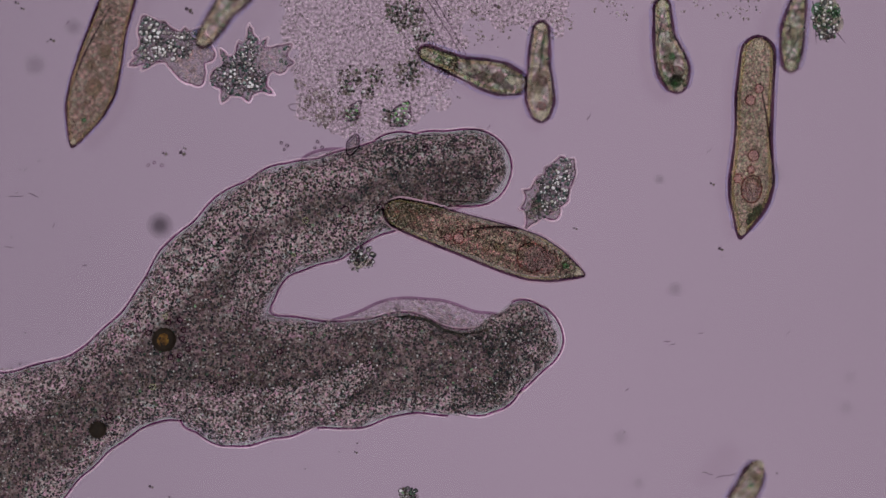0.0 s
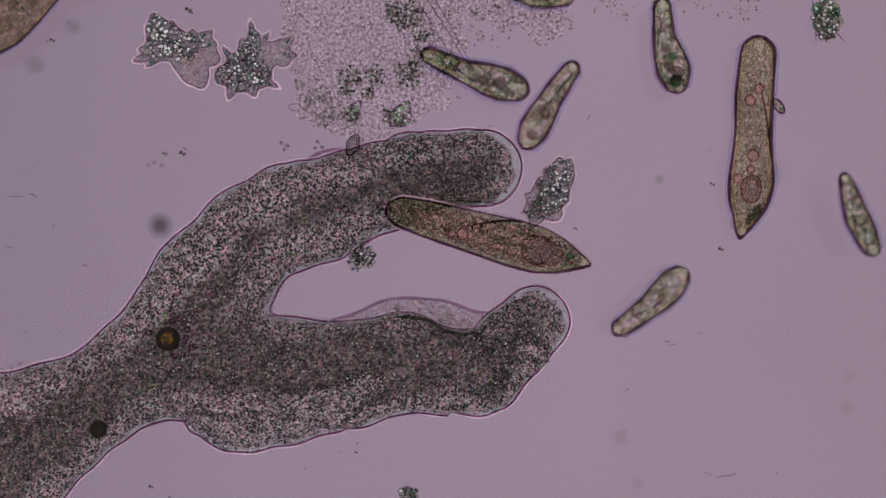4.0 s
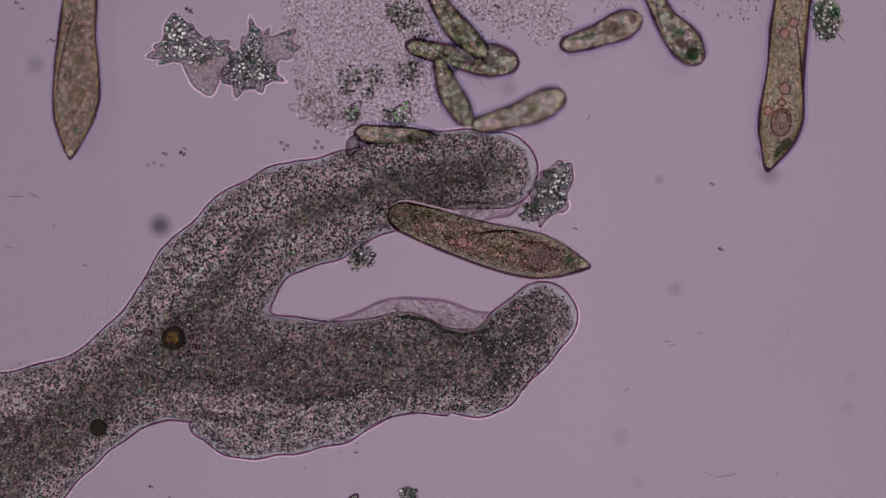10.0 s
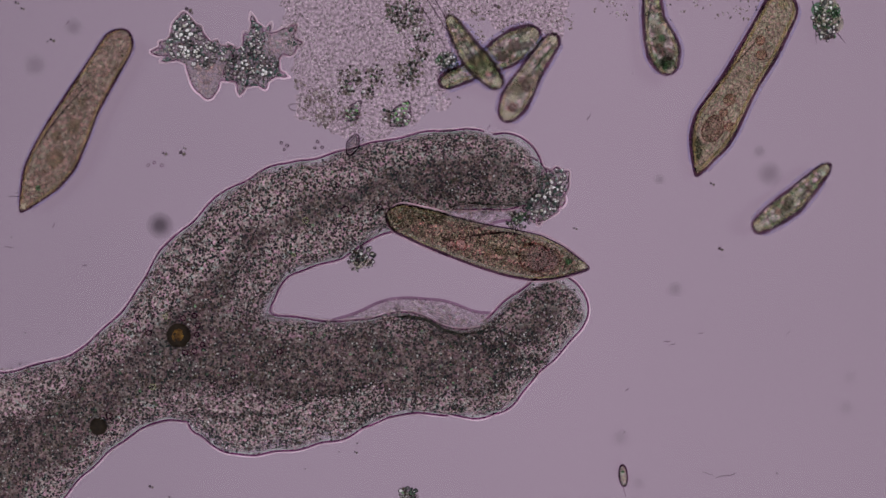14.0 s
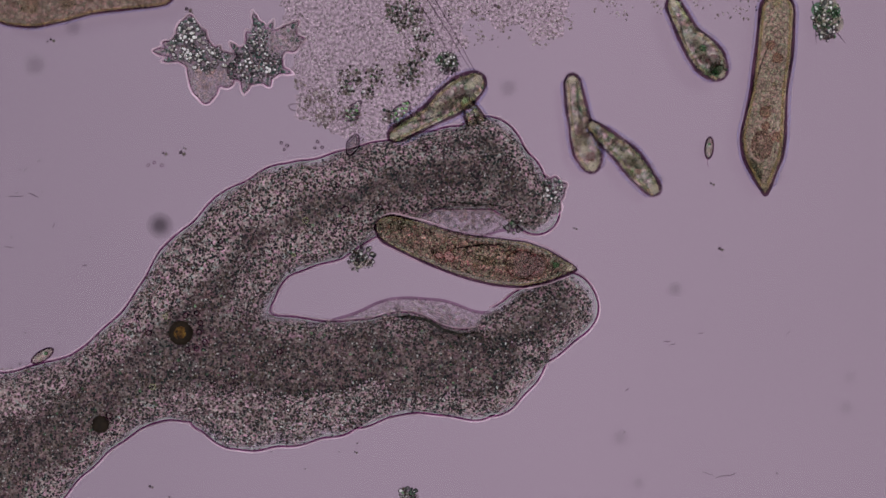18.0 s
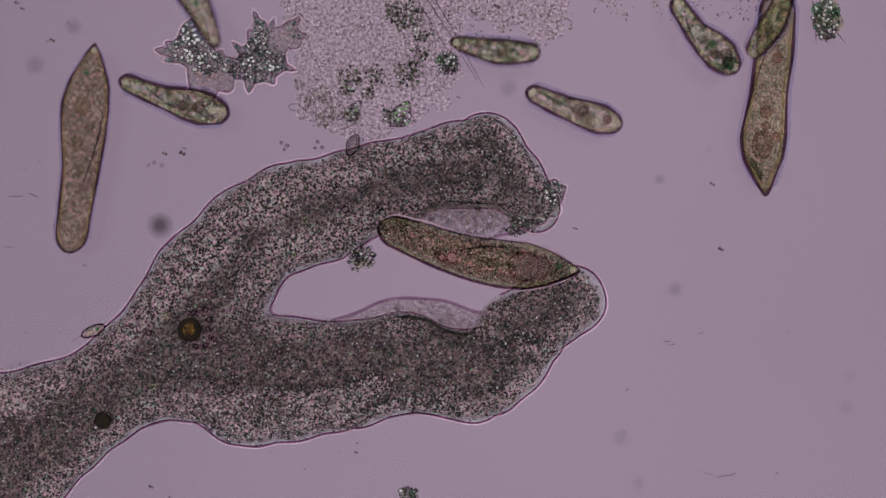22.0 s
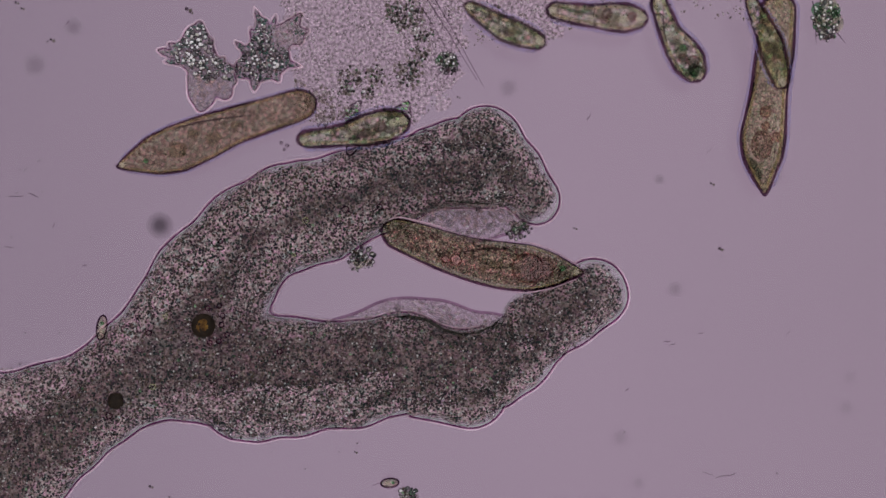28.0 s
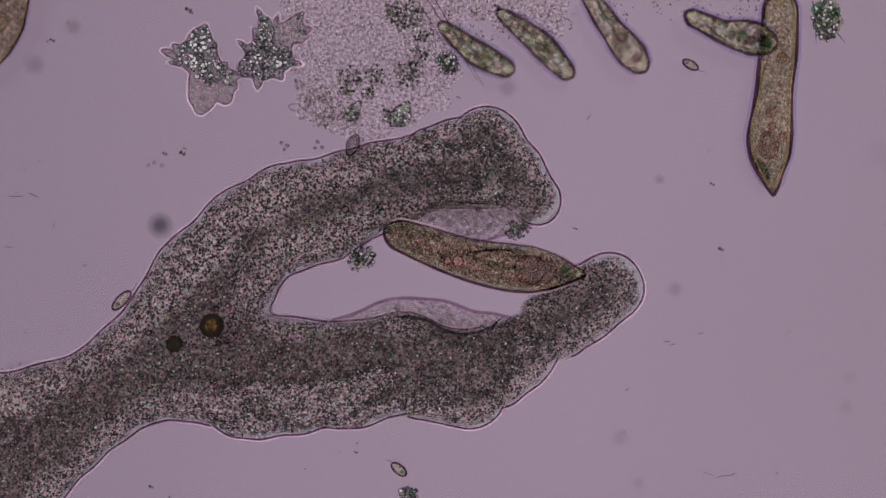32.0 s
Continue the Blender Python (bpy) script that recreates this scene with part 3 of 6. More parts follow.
def ciliate(name, length, stations, sag, filling, rim, label, thick=0.68, rim_r=0.0022, nucleus=None, vacuoles=(), groove=(), grain=160, grain_mats=(), streaks=(), seed=1, dark_end=None, core=None, hinges=(), heavy=0.0, film=None):
    """A slipper-shaped cell, blunt end at -x. hinges: where its body bends, in parts of its length; heavy: the side on which the pellicle is thicker."""
    thing = new(name)
    tagged(thing, label, "ciliate")
    x, w, c = body_form(length, stations, sag)
    segs, n = 20, len(x)
    rng = random.Random(seed * 31)

    def width(s):
        return float(np.interp((s - 0.5) * length * MM, x, w)), float(np.interp((s - 0.5) * length * MM, x, c))

    cuts = [0] + [min(range(n), key=lambda i: abs(x[i] - (h - 0.5) * length * MM)) for h in hinges] + [n - 1]
    names = ["front_body"] + ["middle_body"] * (len(hinges) - 1) + ["rear_body"] if hinges else ["body"]
    pieces = list(zip(names, cuts, cuts[1:]))
    owners = []
    for piece, first, last in pieces:
        base = Vector((x[first], c[first] - 0.8 * w[first], 0)) if first else Vector((0, 0, 0))
        rows = range(first, last + 1)

        def skin(scale, lift):
            verts, faces = [], []
            for i in rows:
                for k in range(segs):
                    a = 2 * math.pi * k / segs
                    ww = max(0.0, w[i] - scale)
                    verts.append((x[i] * (1 - scale * 0.12 / (length * MM) * 8) - base.x, c[i] + ww * math.cos(a) - base.y, ww * thick * math.sin(a) + lift))
            for i in range(len(rows) - 1):
                for k in range(segs):
                    m = (k + 1) % segs
                    faces.append((i * segs + k, i * segs + m, (i + 1) * segs + m, (i + 1) * segs + k))
            return verts, faces

        body = solid(piece, *skin(0.0, 0.0), filling, thing)
        body.location = base
        holder = body if hinges else thing
        owners.append((first, last, base, holder))
        if core:
            solid("endoplasm", *skin(0.0075, 0.0), core, holder, "granular reddish brown inner plasm")

        def rim_path(off, z, lo, hi):
            plus = [Vector((x[i], c[i] + w[i] + off * (1 if w[i] > 2 * abs(off) else 0.3), z)) - base for i in range(lo, hi + 1)]
            less = [Vector((x[i], c[i] - w[i] - off * (1 if w[i] > 2 * abs(off) else 0.3), z)) - base for i in range(lo, hi + 1)]
            return plus, less

        plus, less = rim_path(0.0, 0.0, first, last)
        for edge in (plus, less):
            if first:
                edge[0] = edge[0].lerp(edge[1], -0.06)
            if last < n - 1:
                edge[-1] = edge[-1].lerp(edge[-2], -0.06)
        if not hinges:
            loops = [(plus + less[-2:0:-1], [1] * len(plus) + [-1] * (len(less) - 2))]
        elif first == 0:
            loops = [(plus[::-1] + less[1:], [1] * len(plus) + [-1] * (len(less) - 1))]
        elif last == n - 1:
            loops = [(plus + less[::-1][1:], [1] * len(plus) + [-1] * (len(less) - 1))]
        else:
            loops = [(plus, [1] * len(plus)), (less, [-1] * len(less))]
        # pellicle cord; refraction dark of the cell's edge is put into its colour
        for loop, sides in loops:
            swell = [rim_r * (1 + 0.45 * heavy * q) * (1 + 0.18 * math.sin(j * 0.37 + seed)) for j, q in enumerate(sides)]
            cord("pellicle", loop, swell, rim, holder, "dark purple outer pellicle", not hinges, 6, 1.4)
        # colour fringes of the lens painted as cords inside and outside the pellicle
        for mark, off, mat, text in (("cortex", -rim_r * 2.0, AMBERFRINGE, "bright lens fringe painted inside the pellicle"), ("outer_film", rim_r * 1.9, film or OUTFRINGE, "coloured lens fringe painted round the pellicle")):
            for edge in rim_path(off, 0.002 if off < 0 else -0.001, max(first, 4), min(last, n - 5)):
                cord(mark, edge, [rim_r * 0.85 * min(1.0, 0.25 + 0.2 * min(j, len(edge) - 1 - j)) for j in range(len(edge))], mat, holder, text, False, 5)
        verts, faces = [], []
        for p, q in [(loop[j], loop[(j + 1) % len(loop)]) for loop, _ in loops for j in range(len(loop) - (1 if hinges else 0))]:
            steps = max(1, int((q - p).length / 0.0030))
            for e in range(steps):
                m = p.lerp(q, e / steps)
                d = (q - p).normalized()
                out = Vector((-d.y, d.x, 0))
                if out.dot(m + base - Vector((m.x + base.x, float(np.interp(m.x + base.x, x, c)), 0))) < 0:
                    out = -out
                h = rng.uniform(4.0, 7.5) * MM
                lean = d * rng.uniform(-0.5, 0.2) * h
                o = len(verts)
                verts += [m - d * 0.0004, m + d * 0.0004, m + Vector((0, 0, 0.0007)), m + out * h + lean]
                faces += [(o, o + 1, o + 3), (o + 1, o + 2, o + 3), (o + 2, o, o + 3)]
        ob = solid("cilia", verts, faces, CILIA, holder, "fine short cilia", smooth=False)
        ob["kind"] = "stuff"

    def owner(s):
        return owners[sum(s > h for h in hinges)][2:]

    if groove:
        base, holder = owner(groove[0])
        path = []
        for j in range(22):
            s = groove[0] + (groove[1] - groove[0]) * j / 21
            hw, cc = width(s)
            q = groove[2] + (groove[3] - groove[2]) * math.sin(math.pi / 2 * j / 21)
            path.append(Vector(((s - 0.5) * length * MM, cc + hw * q, hw * thick * math.sqrt(max(0.0, 1 - q * q)) + 0.001)) - base)
        taper = [0.0005 + groove[4] * MM * (0.25 + 0.75 * j / 21) * math.sin(math.pi * (j + 0.5) / 22) ** 0.5 for j in range(22)]
        cord("oral_groove", path, taper, SOFTRIM, holder, "darker oral groove", False, 6, 0.6)
    if nucleus:
        s, q, r = nucleus
        base, holder = owner(s)
        hw, cc = width(s)
        mid = Vector(((s - 0.5) * length * MM, cc + hw * q, 0)) - base
        o = ball("nucleus", mid + Vector((0, 0, hw * thick * 0.55)), r * MM, NUCLEUS, holder, "round pinkish grey nucleus", rings=8, segs=16, sz=0.7, sx=1.35, lumps=0.12, seed=seed)
        under = holder if hinges else o
        for off, k, wide in (((-0.42, 1.02, 1.05), (0.62, 0.80, 0.98)) if hinges else ((0.0, 1.0, 1.35), (-0.25, 0.62, 1.35))):
            ring = [mid + Vector((r * MM * (off + wide * k * math.cos(t * 0.2618) * (1 + 0.05 * math.sin(t * 0.8))), r * MM * k * math.sin(t * 0.2618), hw * thick * 0.97)) for t in range(24)]
            cord("envelope", ring, 0.0014 if k >= 1.0 else 0.0009, VACRIM, under, "thin dark envelope", True, 5)
        places = []
        for _ in range(150):
            a, e = rng.uniform(0, 6.283), math.sqrt(rng.random()) * 0.92
            places.append(mid + Vector((r * 1.35 * e * MM * math.cos(a), r * e * MM * math.sin(a), hw * thick * 0.95)))
        grains("chromatin", places, [rng.uniform(0.6, 1.5) * MM for _ in places], CHROMA, under, "mottled pinkish grains", seed)
    for s, q, r, kind in vacuoles:
        base, holder = owner(s)
        hw, cc = width(s)
        mid = Vector(((s - 0.5) * length * MM, cc + hw * q, hw * thick * math.sqrt(1 - q * q))) - base
        o = ball("food_vacuole", mid, r * MM, {"pink": PINK, "dark": DARKVAC, "green": GREENVAC, "pale": PALEVAC, "brown": BROWNVAC, "black": BLACKVAC}[kind], holder, kind + " food vacuole", rings=6, segs=12, sz=0.6, sx=1.0 + 0.3 * rng.random(), lumps=0.3, seed=s)
        if r > 5 and kind in ("pink", "dark"):
            ring = [mid + Vector(((r + 1.0) * MM * math.cos(t * 0.3927) * (1 + 0.08 * math.sin(t + seed)), (r + 1.0) * MM * math.sin(t * 0.3927), 0.001)) for t in range(16)]
            cord("envelope", ring, 0.0011, VACRIM, holder if hinges else o, "thin dark envelope", True, 5)
    for gi, (mat, share, lo, hi) in enumerate(grain_mats):
        heaps = [([], []) for _ in owners]
        for _ in range(int(grain * share)):
            s, q = rng.uniform(0.03, 0.95), rng.uniform(-0.86, 0.86)
            if dark_end and rng.random() < 0.5:
                s = rng.gauss(dark_end, 0.06)
            if not 0.02 < s < 0.98:
                continue
            hw, cc = width(s)
            k = sum(s > h for h in hinges)
            heaps[k][0].append(Vector(((s - 0.5) * length * MM, cc + hw * q, hw * thick * math.sqrt(1 - q * q) * rng.uniform(0.3, 0.95))) - owners[k][2])
            heaps[k][1].append(rng.uniform(lo, hi) * MM)
        for k, (places, rad) in enumerate(heaps):
            grains("granulation", places, rad, mat, owners[k][3], "", seed + gi)
    for s0, s1, q, r, mat in streaks:
        base, holder = owner(s0)
        path, rad = [], []
        for j in range(10):
            s = s0 + (s1 - s0) * j / 9
            hw, cc = width(s)
            path.append(Vector(((s - 0.5) * length * MM, cc + hw * (q + 0.15 * math.sin(j)), hw * 0.2)) - base)
            rad.append(r * MM * (0.35 + 0.65 * math.sin(math.pi * (j + 0.5) / 10)))
        cord("plasm_streak", path, rad, mat, holder, "", False, 6, 0.6)
    return thing


# light tones above 1 brighten what passes, imitating grains that focus light
OLIVE = cell_plasm("olive_plasm", (0.58, 0.55, 0.48), (0.93, 0.915, 0.81), (1.08, 1.08, 0.97), (1.04, 0.95, 0.92), (0.90, 1.0, 0.87), 20.0, 300.0, 0.10, (0.40, 0.34, 0.28))
GREENISH = cell_plasm("green_plasm", (0.64, 0.66, 0.60), (0.91, 0.93, 0.87), (1.03, 1.03, 0.98), (1.03, 0.95, 0.92), (0.88, 1.0, 0.88), 30.0, 300.0, 0.05, (0.34, 0.30, 0.22))
RUDDY = cell_plasm("ruddy_endoplasm", (0.20, 0.15, 0.16), (0.95, 0.85, 0.86), (1.42, 1.28, 1.30), (1.06, 0.91, 0.93), (0.90, 1.0, 0.89), 22.0, 270.0, 0.06, (0.58, 0.44, 0.44))
BROWN = cell_plasm("brown_plasm", (0.62, 0.58, 0.50), (0.87, 0.84, 0.76), (1.02, 0.98, 0.92), (1.04, 0.95, 0.91), (0.93, 1.0, 0.90), 24.0, 200.0, 0.13, (0.29, 0.24, 0.19))
SAGE = cell_plasm("sage_plasm", (0.38, 0.40, 0.35), (0.94, 0.935, 0.88), (1.20, 1.18, 1.15), (1.02, 0.96, 0.96), (0.84, 1.0, 0.87), 55.0, 150.0, 0.06, (0.62, 0.58, 0.46))
PALE = cell_plasm("pale_plasm", (0.66, 0.64, 0.60), (0.96, 0.94, 0.92), (1.08, 1.07, 1.04), (1.03, 0.96, 0.95), (0.90, 1.0, 0.91), 48.0, 130.0, 0.12, (0.72, 0.64, 0.58))
# pellicle tones, darkened to imitate refraction at the cells' edges
RIM = clear("dark_pellicle", [(0.3, (0.36, 0.23, 0.38)), (0.7, (0.60, 0.46, 0.54))], 22.0, 20.0, 0.2)
SOFTRIM = clear("soft_pellicle", [(0.3, (0.38, 0.29, 0.36)), (0.7, (0.58, 0.50, 0.52))], 30.0, 20.0, 0.2)
# blue and pink light fringes outside the cells, put into cord colours
OUTFRINGE = milky("lilac_lens_fringe", (0.26, 0.30, 0.60), (0.96, 0.95, 1.0), 0.12, 30.0)
PINKHALO = milky("pink_light_halo", (0.92, 0.64, 0.76), (1, 1, 1), 0.38, 8.0)
PINKGRAIN = random_matter("pink_grains", [(0.0, (0.36, 0.27, 0.28)), (0.5, (0.52, 0.42, 0.43)), (1.0, (0.78, 0.68, 0.70))])
CHROMA = random_matter("chromatin", [(0.0, (0.10, 0.06, 0.065)), (0.5, (0.20, 0.135, 0.14)), (0.85, (0.34, 0.25, 0.25)), (1.0, (0.48, 0.38, 0.38))])
NUCLEUS = milky("nucleus", (0.34, 0.26, 0.26), (0.96, 0.89, 0.92), 0.18, 190.0)
PINK = milky("pink_vacuole", (0.78, 0.48, 0.47), (0.98, 0.86, 0.87), 0.28, 150.0)
DARKVAC = milky("dark_vacuole", (0.06, 0.05, 0.05), (0.86, 0.82, 0.80), 0.16, 130.0)
GREENVAC = milky("green_vacuole", (0.08, 0.20, 0.10), (0.66, 0.90, 0.70), 0.25, 130.0)
BROWNVAC = milky("brown_food_mass", (0.14, 0.12, 0.085), (0.92, 0.90, 0.84), 0.13, 150.0)
BLACKVAC = milky("black_food_mass", (0.02, 0.032, 0.02), (0.62, 0.68, 0.60), 0.26, 90.0)
PALEVAC = milky("pale_vacuole", (0.80, 0.72, 0.56), (1.0, 1.0, 0.97), 0.30, 130.0)
VACRIM = clear("red_brown_envelope", [(0.3, (0.60, 0.36, 0.37)), (0.7, (0.78, 0.54, 0.53))], 60.0, 20.0, 0.1)
# amber light fringe inside the pellicle, put into a cord colour
AMBERFRINGE = milky("amber_lens_fringe", (0.66, 0.48, 0.30), (1, 1, 0.90), 0.32, 40.0)
CILIA = clear("cilia", [(0.3, (0.72, 0.60, 0.70)), (0.7, (0.86, 0.76, 0.84))], 30.0, 20.0, 0.1)

BIG_A = [(0, 18), (0.06, 25), (0.2, 31), (0.42, 36), (0.62, 41), (0.75, 40), (0.86, 29), (0.95, 12), (1, 4)]
BIG_B = [(0, 23), (0.08, 30), (0.3, 32), (0.48, 31), (0.58, 34), (0.72, 39), (0.82, 34), (0.92, 18), (1, 4)]
BIG_C = [(0, 20), (0.08, 27), (0.25, 29), (0.42, 32), (0.55, 38), (0.70, 41), (0.82, 34), (0.93, 16), (1, 4)]
SLIP_A = [(0, 9), (0.08, 14), (0.28, 16), (0.42, 18), (0.6, 26), (0.78, 28), (0.92, 20), (1, 11)]
SLIP_B = [(0, 9), (0.08, 14), (0.3, 17), (0.45, 18), (0.62, 23), (0.8, 24), (0.93, 17), (1, 10)]
SLIP_C = [(0, 6), (0.1, 10), (0.3, 16), (0.55, 20), (0.75, 19), (0.92, 14), (1, 8)]
EDGE = [(OLIVEGRAIN, 1.0, 0.7, 1.3), (DARKGRAIN, 0.2, 0.6, 1.2), (PALEGRAIN, 0.16, 0.7, 1.3)]
RUST = [(CHROMA, 0.8, 0.8, 1.7), (DARKGRAIN, 0.8, 0.7, 1.6), (PINKGRAIN, 1.3, 0.7, 1.6), (OLIVEGRAIN, 0.3, 0.7, 1.3), (GREENGRAIN, 0.05, 0.7, 1.4)]
BENDS = (0.34, 0.39, 0.44, 0.49, 0.54, 0.60, 0.66)
LEAFY = [(OLIVEGRAIN, 0.5, 0.8, 2.0), (GREENGRAIN, 0.35, 1.0, 2.6), (DARKGRAIN, 0.2, 0.8, 1.8), (SPARK, 0.12, 0.8, 1.8)]

giant, trunk_form = amoeba()
for chain in ([(-60, 722, 60), (40, 700, 58), (120, 676, 42)], [(432, 466, 34), (440, 515, 40), (446, 552, 32)], [(300, 708, 30), (350, 704, 42), (420, 716, 50), (490, 726, 44)]):
    zone = Form([flipped(*chain)], 5.0, 16.0, 2.0, 6.0)
    o = zone.mound("thin_margin", MARGIN, giant, 0.094, 48.0, 0.0, 0.003, 3.0, "pale thin plasm with dark dots")
    p = zone.scatter(420, 8, 10.0, high=0.095, reach=48.0, thin=20.0)
    grains("dark_granulation", p, sizes(p, 1.2, 2.4, 4), DARKGRAIN, o, "dark granules", 5)
fork = arm_piece(giant, "upper_lobe", [(-22, -60, 44), (0, 0, 62), (70, 0, 55), (135, 0, 43)], "forked end lobe of the upper arm", 2.0, 800, (858, 260, -49), 5.0, None, 0.052, 6.0)
shoulder = arm_piece(giant, "upper_shoulder", [(-50, 0, 58), (0, 0, 58), (48, 0, 57)], "shoulder of the upper arm", 8.0, 420, (810, 272, 15), 4.0, None, 0.053)
stub = arm_piece(giant, "upper_arm_end", [(-130, -6, 60), (0, 0, 67)], "blunt end of the upper arm", 3.0, 700, (880, 302, 0), 4.0, None, 0.056, 7.0)
cord("plasm_ridge", [((-96 + k * 12) * MM, (-54 - k * 0.8 + 0.5 * math.sin(k)) * MM, 0.036) for k in range(11)], [0.0004 + 0.0009 * math.sin(math.pi * (k + 0.5) / 11) for k in range(11)], SHADE, stub, "dark green lower edge of the plasm", False, 5)
reach = arm_piece(giant, "lower_arm_end", [(-150, -2, 48), (-118, 0, 64), (-60, 0, 64), (0, 0, 61)], "rounded end of the lower arm", 4.0, 1000, (960, 562, 42), 4.0, None, 0.056, 6.0)
belly = arm_piece(giant, "lower_lobe", [(-76, 10, 60), (6, -1, 66)], "bulge under the lower arm", 5.0, 600, (832, 688, 0), 4.0, None, 0.054)
flank = arm_piece(giant, "flank_bulge", [(-52, 8, 30), (-4, 0, 50), (30, 2, 57), (104, 7, 53), (180, 18, 46), (252, 50, 40)], "bulge at the flank", 6.0, 1500, (415, 752, 0), 4.0, THIN, 0.092, 0.0, 240)
elbow = arm_piece(giant, "elbow_lobe", [(-46, -34, 60), (0, 0, 63), (47, 25, 47)], "bend of the lower arm", 7.0, 500, (908, 642, 12), 4.0, None, 0.055)
veil_piece(giant, "fold", [flipped((560, 645, 72), (640, 645, 76), (708, 618, 80), (768, 613, 70), (838, 628, 66), (900, 618, 56))], "pale thin fold along the lower arm")
skirt = veil_piece(giant, "underside_fold", [[(-160, 6, 48), (-60, 0, 50), (40, -2, 46), (105, -4, 36)]], "pale thin fold under the upper arm")
spore_a = spore(giant, "brown_spore", 0.022, True, "round dark brown spore with an amber core")
spore_b = spore(giant, "dark_spore", 0.016, False, "round dark spore")

hunter = ciliate("ciliate", 372, BIG_A, [(0, 0), (1, 0)], GREENISH, RIM, "large olive slipper-shaped ciliate caught between the amoeba's arms", 0.62, 0.0020, (0.765, -0.02, 25),
                 [(0.38, -0.25, 9, "pink"), (0.33, -0.4, 5.5, "pink"), (0.575, -0.05, 9, "brown"), (0.52, -0.3, 6, "brown"), (0.46, 0.1, 4, "dark"), (0.3, -0.3, 4, "dark"), (0.90, 0.2, 6, "green"), (0.965, 0.0, 5, "pale"), (0.69, 0.45, 6, "brown")],
                 (0.37, 0.635, 0.08, 0.95, 2.6), 1000, RUST, (), 3, None, RUDDY, BENDS, -0.7, PINKHALO)
tall = ciliate("ciliate", 354, BIG_B, [(0, 0), (0.3, 1), (0.5, 6), (0.72, 11), (0.88, 8), (1, 0)], OLIVE, RIM, "large olive slipper-shaped ciliate with a pointed end and a round nucleus", 0.62, 0.0031, (0.755, 0.0, 18),
               [(0.32, -0.25, 8, "pink"), (0.26, 0.2, 7, "pink"), (0.59, 0.0, 9, "pink"), (0.66, -0.1, 6, "pink"), (0.71, -0.65, 7, "pink"), (0.89, 0.4, 8, "black"), (0.86, 0.55, 8, "black"), (0.84, 0.66, 5, "black"), (0.915, 0.3, 5, "black"), (0.86, 0.1, 5, "brown"), (0.965, 0.0, 6, "pale"), (0.05, 0.0, 9, "pale"), (0.45, -0.3, 5, "brown")],
               (0.22, 0.60, 0.2, 0.93, 1.8), 480, EDGE, (), 5, None, None, (), 0.2)
rover = ciliate("ciliate", 364, BIG_C, [(0, 4), (0.4, -2), (0.7, 2), (1, -4)], BROWN, RIM, "large brown slipper-shaped ciliate swimming with a pointed end", 0.62, 0.0020, None,
                [(0.70, 0.1, 15, "brown"), (0.52, 0.2, 11, "brown"), (0.60, -0.3, 8, "brown"), (0.40, 0.0, 7, "brown"), (0.86, 0.2, 5, "green"), (0.97, 0.0, 5, "pale")], (0.30, 0.68, -0.2, -0.8, 1.4), 260, EDGE, (), 7)
small = []
